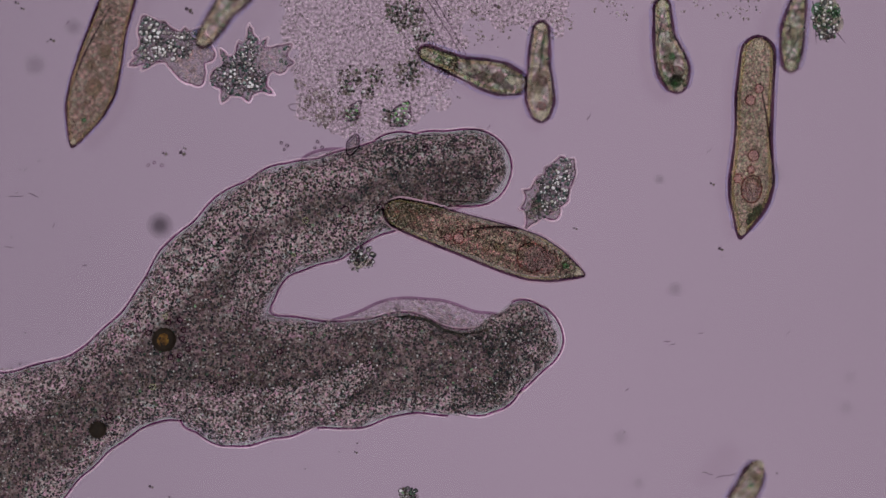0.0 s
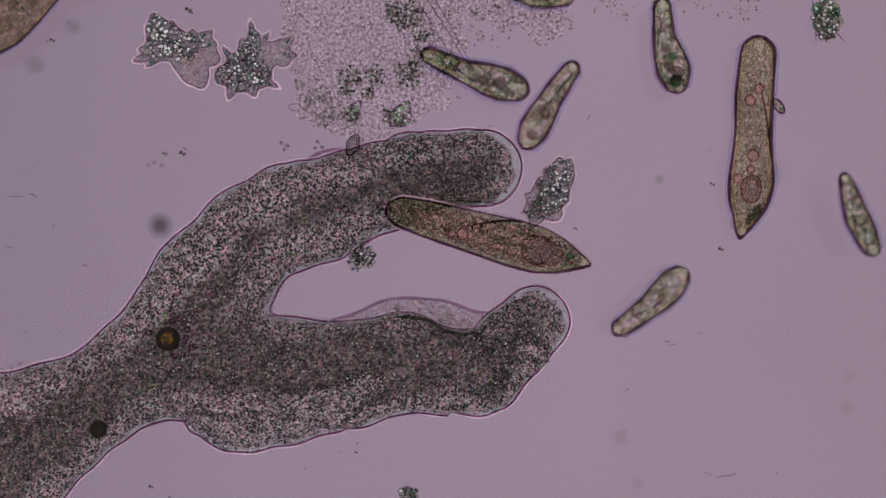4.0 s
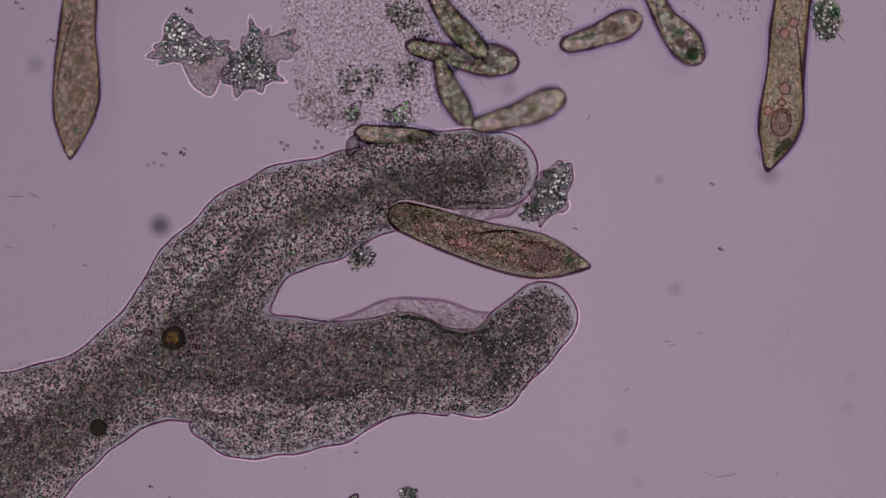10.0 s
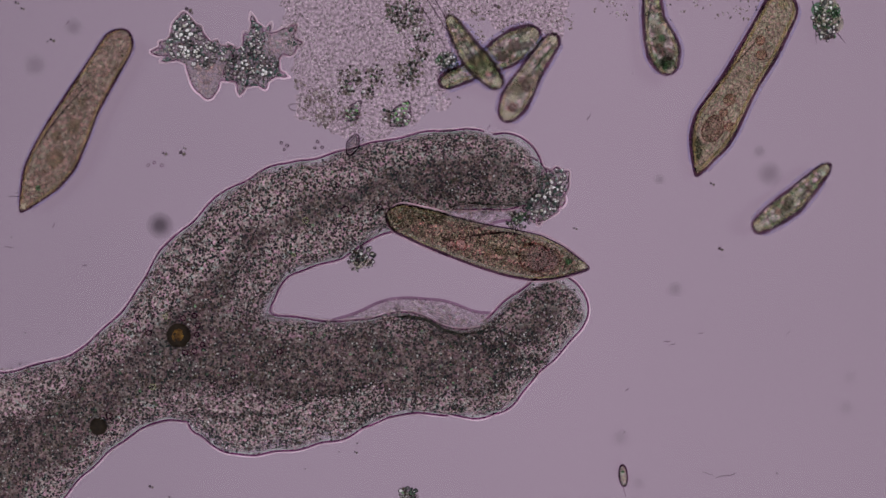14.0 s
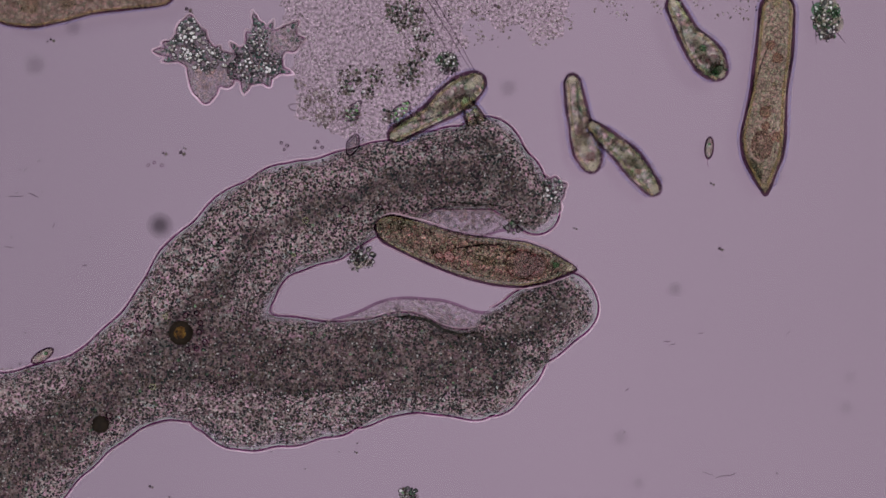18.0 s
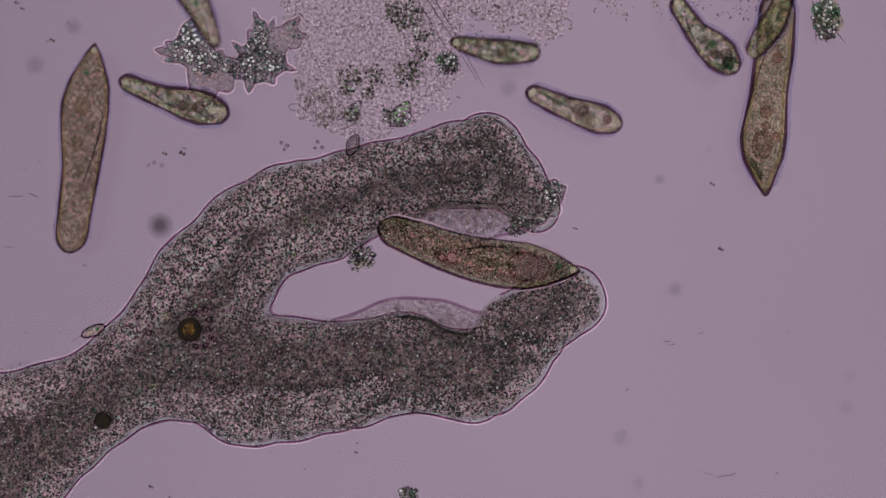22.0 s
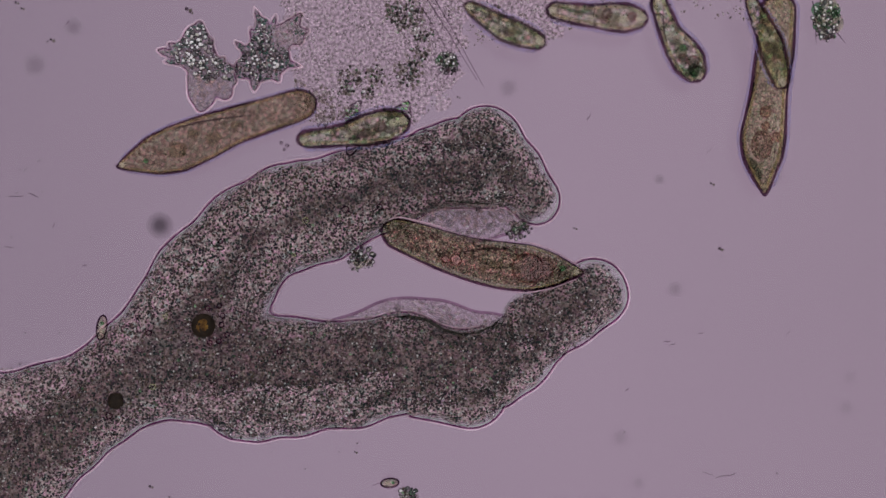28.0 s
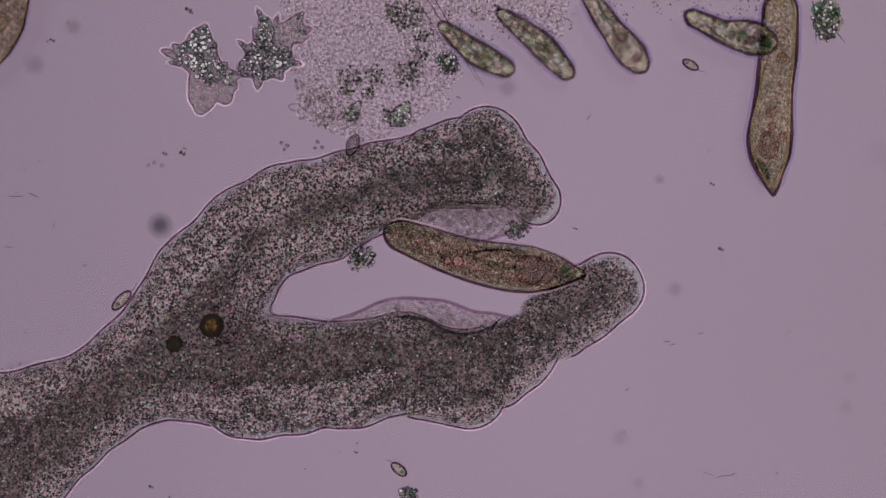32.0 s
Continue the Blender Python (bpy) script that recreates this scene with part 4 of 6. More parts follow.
for i, (size, stations, sag, filling, rim, label, vac, gro, mats, count, dark, streak) in enumerate((
        (196, SLIP_A, [(0, 6), (0.4, -2), (1, 0)], SAGE, RIM, "small olive-green ciliate with two dark food vacuoles",
         [(0.74, 0.0, 9, "dark"), (0.6, -0.2, 7, "dark"), (0.86, 0.1, 8, "pale")], (0.2, 0.55, 0.6, -0.5, 1.2), LEAFY, 160, None, ()),
        (172, SLIP_B, [(0, 0), (0.4, -3), (1, 2)], PALE, RIM, "small pale ciliate with a thick dark outline and green streaks",
         [(0.6, 0.2, 7, "dark"), (0.76, -0.2, 8, "pale"), (0.85, 0.1, 6, "dark")], (0.1, 0.5, 0.5, 0.1, 1.0), LEAFY, 70, None, ((0.1, 0.45, 0.3, 3.0, GREENVAC), (0.45, 0.8, -0.2, 3.4, DARKVAC))),
        (165, SLIP_A, [(0, 3), (0.4, -5), (0.7, 0), (1, 2)], SAGE, RIM, "small green-grey ciliate with a dark rear end",
         [(0.62, 0.1, 6, "green"), (0.72, -0.3, 6, "dark"), (0.88, 0.0, 12, "black"), (0.80, 0.2, 9, "dark"), (0.92, -0.2, 7, "green")], (0.15, 0.5, 0.3, -0.7, 1.2), LEAFY, 200, 0.85, ()),
        (150, SLIP_C, [(0, 4), (0.5, -2), (1, 2)], SAGE, RIM, "small green ciliate with a dark tip",
         [(0.55, 0.0, 5, "pale")], (0.15, 0.6, 0.5, -0.4, 1.0), LEAFY, 150, 0.9, ()),
        (172, SLIP_C, [(0, -5), (0.5, 3), (1, -3)], SAGE, RIM, "slender green ciliate with a pale streak",
         [(0.5, 0.1, 5, "pale"), (0.7, -0.1, 5, "pink")], (0.15, 0.7, 0.4, 0.0, 1.2), LEAFY, 170, None, ((0.35, 0.6, 0.0, 4.0, PALEVAC),)),
        (152, SLIP_C, [(0, 6), (0.5, -3), (1, 3)], SAGE, SOFTRIM, "slender grey-green ciliate at the edge of the debris",
         [(0.6, 0.1, 5, "pale"), (0.8, 0.0, 5, "pink")], (0.1, 0.6, 0.4, 0.0, 1.0), LEAFY, 150, None, ()),
        (165, SLIP_B, [(0, 4), (0.5, -3), (1, 3)], PALE, SOFTRIM, "small pale ciliate crossing the open water",
         [(0.7, 0.0, 6, "pale")], (0.2, 0.6, 0.4, -0.3, 1.2), LEAFY, 70, None, ()),
        (160, SLIP_B, [(0, -3), (0.5, 2), (1, -2)], PALE, SOFTRIM, "small pale blunt ciliate, slightly blurred",
         [(0.6, 0.1, 5, "dark")], (), LEAFY, 40, None, ((0.3, 0.7, 0.0, 3.0, GREENVAC),)),
        (168, SLIP_C, [(0, 5), (0.5, -3), (1, 4)], PALE, SOFTRIM, "small pale curved ciliate, slightly blurred",
         [(0.5, 0.0, 5, "green")], (), LEAFY, 40, None, ((0.3, 0.7, 0.1, 3.0, PALEVAC),)))):
    vac = vac + [(0.06, 0.0, 6, "pale"), (0.94, 0.1, 8, "pale"), (0.50 + 0.02 * i, 0.2 - 0.05 * i, 9, "brown"), (0.66, -0.25 + 0.05 * i, 11, "brown"), (0.32, 0.1, 6, "brown"), (0.44, -0.2, 5, "pale")]
    small.append(ciliate("ciliate", size, stations, sag, filling, rim, label, 0.7, 0.0031, None, vac, gro, count, mats, streak, 11 + i, dark, None, (), 0.3 - 0.2 * (i % 4)))
    small[-1]["group"] = "small ciliates"


def flagellate(size, plump, label):
    o = new("flagellate")
    tagged(o, label, "flagellate", "flagellates")
    r = size * plump / 2
    v, f = ball_data((0, 0, 0), r * MM, 8, 14, 0.8, 1 / plump)
    solid("body", v, f, PALE, o)
    ring = [(size / 2 * MM * math.cos(t * 0.3142), r * MM * math.sin(t * 0.3142), 0) for t in range(20)]
    cord("pellicle", ring, 0.0019, RIM, o, "dark outer pellicle", True, 5)
    path = [((-size / 2 - j * size * 0.09) * MM, 1.4 * math.sin(j * 1.1) * MM, 0) for j in range(6)]
    cord("flagellum", path, [0.0006] * 6, CILIA, o, "fine whip", False, 5)
    ball("eyespot", (size * 0.18 * MM, 0, r * 0.5 * MM), r * 0.42 * MM, GREENVAC, o, "green chloroplast", rings=5, segs=8)
    ball("vacuole", (-size * 0.12 * MM, 0, r * 0.6 * MM), r * 0.5 * MM, PALEVAC, o, "bright vacuole", rings=5, segs=8, sx=1.5)
    return o


tiny = [flagellate(44, 0.40, "tiny pale green boat-shaped cell near the amoeba"), flagellate(30, 0.38, "tiny grey oval flagellate"),
        flagellate(38, 0.38, "tiny slim grey flagellate"), flagellate(32, 0.5, "tiny olive oval flagellate by the debris"), flagellate(30, 0.48, "tiny grey flagellate swimming in open water"), flagellate(34, 0.46, "tiny dark-rimmed spindle-shaped flagellate in open water")]


# ---- debris and small life on the glass ----
# film specks above 1 add brightness in place of focused light
FILM = clear("bacterial_film", [(0.36, (0.60, 0.59, 0.57)), (0.44, (0.93, 0.92, 0.90)), (0.52, (1.06, 1.05, 1.04)), (0.62, (1.26, 1.25, 1.23))], 175.0, 14.0, 0.05)
DUSTSKIN = clear("dusty_wall", [(0.3, (0.66, 0.64, 0.64)), (0.7, (0.92, 0.90, 0.90))], 90.0, 20.0, 0.1)
SOFTSKIN = clear("soft_membrane", [(0.3, (0.50, 0.40, 0.50)), (0.7, (0.74, 0.66, 0.74))], 60.0, 20.0, 0.15)
GRIT = random_matter("brown_grit", [(0.0, (0.02, 0.015, 0.016)), (0.5, (0.10, 0.08, 0.07)), (0.8, (0.26, 0.22, 0.20)), (1.0, (0.5, 0.46, 0.46))])
TAN = random_matter("tan_flakes", [(0.0, (0.17, 0.13, 0.12)), (0.35, (0.30, 0.235, 0.24)), (0.7, (0.46, 0.36, 0.41)), (1.0, (0.64, 0.56, 0.60))])
SILT = random_matter("brown_silt", [(0.0, (0.07, 0.06, 0.05)), (0.30, (0.15, 0.12, 0.12)), (0.55, (0.26, 0.21, 0.22)), (0.68, (0.60, 0.51, 0.55)), (1.0, (0.78, 0.70, 0.74))])


def patch(spots, count, seed):
    """Random places in soft round patches (u, v, radius)."""
    rng = random.Random(seed)
    total = sum(r * r for _, _, r in spots)
    out = []
    for u, v, r in spots:
        for _ in range(int(count * r * r / total)):
            a, q = rng.uniform(0, 6.283), r * math.sqrt(rng.random()) * rng.choice((0.8, 1.0, 1.25))
            out.append(at(u + q * math.cos(a) * 1.1, v + q * math.sin(a), rng.uniform(0.001, 0.006)))
    return out


def film_bed():
    thing = new("bacterial_film")
    tagged(thing, "grainy pale film of bacteria and brown grit on the glass", "debris")
    form = Form([flipped((545, -30, 60), (600, 60, 95), (650, 130, 92), (720, 60, 100), (745, 125, 62)), flipped((560, 180, 40), (640, 205, 42), (720, 190, 30)),
                 flipped((820, -30, 60), (930, -5, 55), (975, 40, 30))], 5.0, 30.0, 7.0, 8.0)
    form.mound("film", FILM, thing, 0.004, 30.0, 0.0, 0.002, 9.0, "thin grainy film")
    wide = [(580, 50, 90), (650, 110, 95), (720, 60, 90), (600, 170, 55), (740, 140, 55), (560, 120, 50), (660, 0, 120)]
    p = form.scatter(3000, 1, 1.0, high=0.004, reach=30.0)
    grains("silt", p, sizes(p, 0.9, 1.9, 2), SILT, thing, "fine brown silt", 3)
    p = patch(wide, 300, 4)
    grains("dark_silt", p, sizes(p, 0.6, 1.2, 5), GRIT, thing, "fine dark silt", 6)
    coarse = [(722, 30, 46), (700, 20, 30), (745, 60, 26), (620, 142, 34), (665, 130, 26), (720, 130, 34), (655, 165, 22), (740, 100, 28), (612, 160, 18), (690, 205, 18), (625, 205, 22)]
    coarse = [(u, v, r * 0.60) for u, v, r in coarse]
    p = patch(coarse, 260, 7)
    pebbles("grit", p, sizes(p, 1.4, 3.6, 8), GRIT, thing, "coarse brown grit", 9)
    p = patch(coarse, 90, 57)
    pebbles("dark_grit", p, sizes(p, 1.8, 3.8, 58), BEADRIM, thing, "nearly black grit", 59)
    p = patch([(u, v, q * 1.25) for u, v, q in coarse], 260, 47)
    pebbles("flakes", p, sizes(p, 1.4, 3.8, 48), TAN, thing, "tan flakes", 49, 0.4)
    p = patch(coarse, 110, 17)
    grains("algae", p, sizes(p, 1.4, 3.4, 18), GREENGRAIN, thing, "green algal cells", 19)
    p = [q + Vector((0, 0, 0.006)) for q in patch(coarse, 90, 27)]
    pebbles("beading", p, sizes(p, 1.3, 2.8, 28), SPARK, thing, "bright beads", 29)
    rng = random.Random(5)
    for u, v, r in ((565, 165, 9), (580, 185, 10), (545, 180, 8), (560, 205, 11), (595, 200, 9), (530, 150, 7), (575, 215, 8), (520, 190, 8), (605, 220, 9), (548, 160, 6)):
        path = [at(u + r * math.cos(k * 0.7) * rng.uniform(0.6, 1.3), v + r * math.sin(k * 0.7) * rng.uniform(0.6, 1.2), 0.004) for k in range(9)]
        cord("empty_cell", path, 0.0009, DUSTSKIN, thing, "faint empty cell wall", True, 5)
    p = patch([(u, v, r * 1.5) for u, v, r in ((565, 165, 9), (580, 185, 10), (545, 180, 8), (560, 205, 11), (595, 200, 9), (530, 150, 7), (575, 215, 8))], 170, 67)
    pebbles("loose_flakes", p, sizes(p, 1.2, 3.2, 68), TAN, thing, "pale loose flakes", 69, 0.4)
    return thing


def fringe_bed(spots, count, seed, label):
    thing = new("debris_patch")
    tagged(thing, label, "debris", "loose debris patches")
    rng = random.Random(seed)
    flakes = [(u + rng.uniform(-r, r), v + rng.uniform(-r, r) * 0.8, rng.uniform(3, 9)) for u, v, r in spots for _ in range(7)]
    p = patch(flakes, count, seed)
    pebbles("silt", p, sizes(p, 0.8, 2.3, seed), TAN, thing, "tan flakes of silt", seed, 0.4)
    p = patch(spots, count // 8, seed + 1)
    grains("grit", p, sizes(p, 0.9, 2.2, seed + 1), GRIT, thing, "brown grit", seed + 1)


def spiky(chains, spikes, beads, dark, green, seed, label, high=0.022, inner_out=1, sheet=()):
    """A small amoeba with pointed arms; stations in millimetres about its middle, v upward."""
    thing = new("small_amoeba")
    tagged(thing, label, "amoeba", "small spiky amoebae")
    rng = random.Random(seed)
    arms = []
    for x, y, a, n in spikes:
        a = math.radians(a)
        arms.append([(x, y, 7.5), (x + n * 0.55 * math.cos(a), y + n * 0.55 * math.sin(a), 4.0), (x + n * math.cos(a), y + n * math.sin(a), 0.9)])
    form = Form(chains + arms, 2.0, 5.0, 2.2, seed)
    form.mound("body", SHEET, thing, high, 26.0, 0.0, 0.002, 1.0, "clear wrinkled plasm")
    form.outline("membrane", SKIN, thing, 0.0008, 0.005, 0.8, "thin purple membrane", 2)
    # pale cord stands in for the light halo round the body
    form.outline("bright_margin", FRINGE, thing, 0.0019, 0.003, -1.8, "pinkish light halo painted round the outline", 2)
    if sheet:
        wide = Form(list(sheet), 2.0, 6.0, 3.0, seed + 1)
        o = wide.mound("sheet", SHEET, thing, high * 0.7, 26.0, 0.0, 0.002, 1.0, "clear wrinkled sheet of plasm")
        wide.outline("membrane", SKIN, o, 0.0009, 0.004, 0.8, "thin purple membrane", 2)
        # the sheet's light halo, again a pale cord
        wide.outline("bright_margin", FRINGE, o, 0.0019, 0.003, -1.8, "pinkish light halo painted round the outline", 2)
        p = wide.scatter(60, seed + 2, 3.0, high=high * 0.8, reach=20.0)
        grains("green_mass", p, sizes(p, 0.9, 2.2, seed), GREENGRAIN, o, "green granules", seed)
    p, size = [], []
    for x, y, a, n in spikes:
        for _ in range(7):
            k, e = rng.uniform(-0.1, 0.75), rng.uniform(-1, 1)
            w = 5.0 * (1 - k)
            p.append(((x + n * k * math.cos(math.radians(a)) + e * w * math.sin(math.radians(a))) * MM, (y + n * k * math.sin(math.radians(a)) - e * w * math.cos(math.radians(a))) * MM, 0.012))
            size.append(rng.uniform(1.6, 3.6) * (1.1 - 0.6 * k) * MM)
    grains("spike_granulation", p, size, TEALGRAIN, thing, "dark green granules in the pointed arms", seed)
    core = Form(chains[:max(1, len(chains) - inner_out)], 4.0, 5.0, 3.0, seed)
    for name, n, mat, lo, hi, lift in (("dark_mass", int(dark * 0.45), DARKGRAIN, 1.4, 3.2, 0.003), ("green_mass", int(green * 0.8), TEALGRAIN, 1.6, 3.8, 0.003)):
        p = core.scatter(n, seed + len(name), 0.5, high=high + lift, reach=20.0)
        grains(name, p, sizes(p, lo, hi, seed), mat, thing, name.split("_")[0] + " granules", seed)
    p = core.scatter(int(beads * 1.6), seed + 5, 0.5, high=high + 0.008, reach=20.0)
    r = sizes(p, 0.8, 3.1, seed, 1.6)
    # lens look of clear beads painted: dark ball below, bright one above
    pebbles("bead_shell", [(x, y, z - 0.004) for x, y, z in p], [q * 1.15 + 0.0008 for q in r], BEADRIM, thing, "refraction dark painted under the beads", seed)
    pebbles("bright_mass", [(x - 0.0004, y + 0.0004, z) for x, y, z in p], r, BEADS, thing, "bright beads", seed)
    return thing


def clump(name, u, v, r, n, label, seed, shape=1.0, mats=None, z=0.004, category="debris", green=0.12):
    """A knot of grit and crystals."""
    thing = new(name)
    thing.location = at(u, v)
    tagged(thing, label, category)
    rng = random.Random(seed)
    for i in range(max(3, n // 14)):
        a, q = rng.uniform(0, 6.28), r * rng.uniform(0.1, 0.75)
        ball("lump", (q * math.cos(a) * MM * shape, q * math.sin(a) * MM, z), r * rng.uniform(0.28, 0.5) * MM, (SHEET, GREENVAC if green > 0.1 else THINVAC, PALEVAC)[i % 3], thing, "", rings=6, segs=10, sz=0.6, lumps=0.5, seed=seed + i)
    for name2, mat, share in (("grit", DARKGRAIN, 0.45), ("beading", SPARK, 0.55), ("algae", GREENGRAIN, green)):
        p = []
        for _ in range(int(n * share)):
            a, q = rng.uniform(0, 6.28), r * math.sqrt(rng.uniform(0, 1)) * rng.uniform(0.7, 1.1)
            p.append((q * math.cos(a) * MM * shape, q * math.sin(a) * MM, z + rng.uniform(0.0, 0.012)))
        if name2 == "beading":
            # dark balls under the beads imitate their refraction rings
            pebbles("bead_shell", [(x, y, q - 0.003) for x, y, q in p], [q * 1.2 + 0.001 for q in sizes(p, 0.8, 3.0, seed, 1.6)], BEADRIM, thing, "refraction dark painted under the beads", seed)
            pebbles(name2, p, sizes(p, 0.8, 3.0, seed, 1.6), BEADS, thing, "bright beads", seed)
        else:
            grains(name2, p, sizes(p, 1.5, 3.5, seed), mat, thing, "", seed)
    return thing


def shell(u, v, length, wide, turn, label):
    thing = new("empty_shell")
    thing.location, thing.rotation_euler = at(u, v), (0, 0, radians(turn))
    tagged(thing, label, "shell")
    form = Form([[(-length * 0.3, 0, wide * 0.32), (0, 0, wide * 0.5), (length * 0.3, 0, wide * 0.3)]], 2.0, 6.0, 0.8, 3.0)
    form.mound("body", SHEET, thing, 0.075, 12.0, 0.0, 0.002)
    form.outline("wall", RIM, thing, 0.0013, 0.076, 0.5, "dark wall")
    form.outline("inner_wall", SOFTSKIN, thing, 0.0009, 0.077, 4.5, "pale inner wall")


def shard(u, v, size, turn, seed, label):
    thing = new("shard")
    thing.location, thing.rotation_euler = at(u, v), (0, 0, radians(turn))
    tagged(thing, label, "debris", "green shards")
    rng = random.Random(seed)
    form = Form([[(-size * 0.4, 0, 4), (0, rng.uniform(-3, 3), size * 0.3), (size * 0.5, 4, 3)]], 2.0, 4.0, 3.0, seed)
    form.mound("body", SHEET, thing, 0.014, 9.0, 0.0, 0.002, 2.0)
    form.outline("edge", RIM, thing, 0.0012, 0.006, 0.0, "dark edge")
    for name, n, mat in (("algae", 30, BRIGHTGREEN), ("beading", 34, SPARK), ("grit", 40, DARKGRAIN)):
        p = form.scatter(n, seed + len(name), 1.0, high=0.016, reach=9.0)
        grains(name, p, sizes(p, 1.5, 3.4, seed), mat, thing, "", seed)


def needle(a, b, label):
    thing = new("bristle")
    tagged(thing, label, "bristle", "bristles")
    p, q = at(*a, 0.012), at(*b, 0.012)
    path = [p.lerp(q, i / 9) + Vector((0.0015 * math.sin(i * 0.5), 0.0015 * math.cos(i * 0.5), 0)) for i in range(10)]
    cord("shaft", path, [0.0004 + 0.0007 * (1 - i / 9) for i in range(10)], SOFTSKIN, thing, "", False, 5)


def smudge(u, v, r, depth, label):
    """A particle far out of the sharp plane, soft all round."""
    n = Nodes("smudge")
    m = n.node("ShaderNodeMapping")
    m.inputs["Scale"].default_value = (1000 / r, 1000 / r, 0)
    n.link(n.coords(), m.inputs["Vector"])
    g = n.t.nodes.new("ShaderNodeTexGradient")
    g.gradient_type = "SPHERICAL"
    n.link(m.outputs[0], g.inputs["Vector"])
    k = 1 - depth
    c = n.ramp(g.outputs["Color"], [(0.0, (1, 1, 1)), (0.35, (1 - depth * 0.35,) * 3), (0.8, (k, k, k))])
    b = n.node("ShaderNodeBsdfTransparent")
    n.link(c, b.inputs["Color"])
    thing = ball("floating_particle", (0, 0, 0), r * MM, n.done(b.outputs[0]), None, "", rings=8, segs=20, sz=0.3)
    thing.location = at(u, v, r * MM * 0.3)
    tagged(thing, label, "particle", "soft particles")


SPECKLE = milky("dust", (0.06, 0.05, 0.055), (0.72, 0.66, 0.70), 0.40, 200.0)


def speck(u, v, r, seed, label="tiny dark speck of dust on the glass"):
    rng = random.Random(seed)
    for j in range(1 if r < 2.2 else 2):
        o = ball("dust_speck", (0, 0, 0), r * MM * rng.uniform(0.7, 1.0), GRIT if j else SPECKLE, None, "", rings=4, segs=7, sz=0.6, lumps=0.5, seed=seed + j)
        o.location = at(u + j * r * 1.6, v + j * r * 0.7, r * MM * 0.4)
        tagged(o, label, "dust", "dust specks")


film_bed()
fringe_bed([(1110, 0, 34), (1180, 4, 30), (1250, 4, 40), (1290, 12, 34), (1330, 2, 26), (1075, 0, 24)], 330, 40, "loose pale debris along the edge of the field")
fringe_bed([(880, 40, 46), (950, 15, 40), (930, 60, 34), (985, 45, 30), (830, 20, 36), (850, 75, 30)], 260, 50, "thin scattering of pale debris beside the film")
left_spiky = spiky([[(-38, 33, 22), (-28, 3, 27), (7, -7, 25), (40, 6, 14)], [(-46, 8, 14), (-20, 20, 24), (10, 2, 20)], [(7, -22, 28), (22, -50, 23), (28, -68, 11)], [(20, -18, 24), (46, -20, 20), (58, -28, 14)]],
                   [(-58, -12, 190, 26), (-55, 2, 178, 16), (-44, -20, 205, 22), (-40, 50, 100, 10), (-12, 32, 70, 12), (22, 14, 75, 16), (44, 12, 30, 18), (52, 0, -20, 12)], 130, 140, 100, 3, "small clear spiky amoeba full of bright beads", inner_out=2)
right_spiky = spiky([[(-40, -26, 18), (-8, -18, 36), (16, -20, 27)], [(4, 18, 22), (7, 42, 12)], [(32, 14, 26), (54, 26, 15), (60, 6, 12)]],
                    [(4, 46, 104, 32), (22, 34, 62, 22), (58, 32, 40, 22), (62, 14, 5, 20), (36, -34, -25, 26), (-34, 4, 128, 22), (-12, 20, 100, 20), (-26, -50, 255, 24), (10, -48, -70, 14)], 110, 430, 120, 7, "small dark spiky amoeba packed with granules")
prey_spiky = spiky([[(22, 28, 24), (8, 6, 27)], [(6, -6, 27), (-4, -16, 22)]],
                   [(32, 40, 55, 14), (20, 46, 95, 10), (0, 30, 135, 10), (-16, 12, 150, 8), (-22, -20, 190, 8), (28, 10, 0, 10), (22, -14, -30, 9)], 95, 110, 70, 13, "small beaded amoeba touching the large amoeba's arm", inner_out=0,
                   sheet=[[(-8, 2, 22), (-20, -22, 26)], [(-30, -26, 16), (-30, -46, 13)], [(0, -36, 16)], [(-40, -6, 8), (-50, 0, 2)], [(-44, -30, 6), (-54, -34, 1)], [(-34, -54, 6), (-42, -66, 1)]])
torn_bit = clump("grit_clump", 912, 394, 17, 60, "small knot of green beaded grit pressed under the amoeba's arm", 27, 1.4)
clump("crystal_clump", 1462, 37, 37, 330, "clump of glittering crystals with bristles", 21, 0.62)
needle((1438, 4), (1446, 78), "thin straight bristle beside the crystals")
needle((1478, 58), (1498, 76), "thin short bristle at the crystal clump")
clump("grit_clump", 641, 458, 24, 90, "small clump of grey beaded grit on the bare glass", 22, green=0.03)
clump("grit_clump", 722, 876, 17, 50, "small clump of brown-green grit on the bare glass", 23)
clump("grit_clump", 791, 112, 20, 90, "round knot of dark green grit with fine bristles", 24)
for k in range(9):
    ang = k * 0.7
    needle((791 + 16 * math.cos(ang), 112 + 16 * math.sin(ang)), (791 + 28 * math.cos(ang + 0.2), 112 + 28 * math.sin(ang + 0.2)), "fine short bristle on the grit knot")
needle((752, -5), (846, 142), "long pale bristle leaning from the film")
needle((764, -8), (858, 154), "long pale bristle leaning from the film")
needle((742, 10), (800, 100), "long pale bristle leaning from the film")
shell(626, 258, 44, 20, 68, "small empty oval shell at the amoeba's edge")
shard(623, 200, 44, 40, 31, "pale green angular shard in the debris")
shard(706, 206, 54, 48, 32, "bright green angular shard in the debris")
smudge(283, 399, 26, 0.42, "dark round particle, blurred, floating near the amoeba")
smudge(1362, 308, 27, 0.17, "soft grey particle, blurred, under the swimming cells")
smudge(1344, 268, 15, 0.11, "faint round particle, blurred")
smudge(1498, 722, 20, 0.05, "faint round particle, blurred")
smudge(1504, 668, 18, 0.04, "faint round particle, blurred")
smudge(62, 115, 24, 0.12, "faint round particle, blurred")
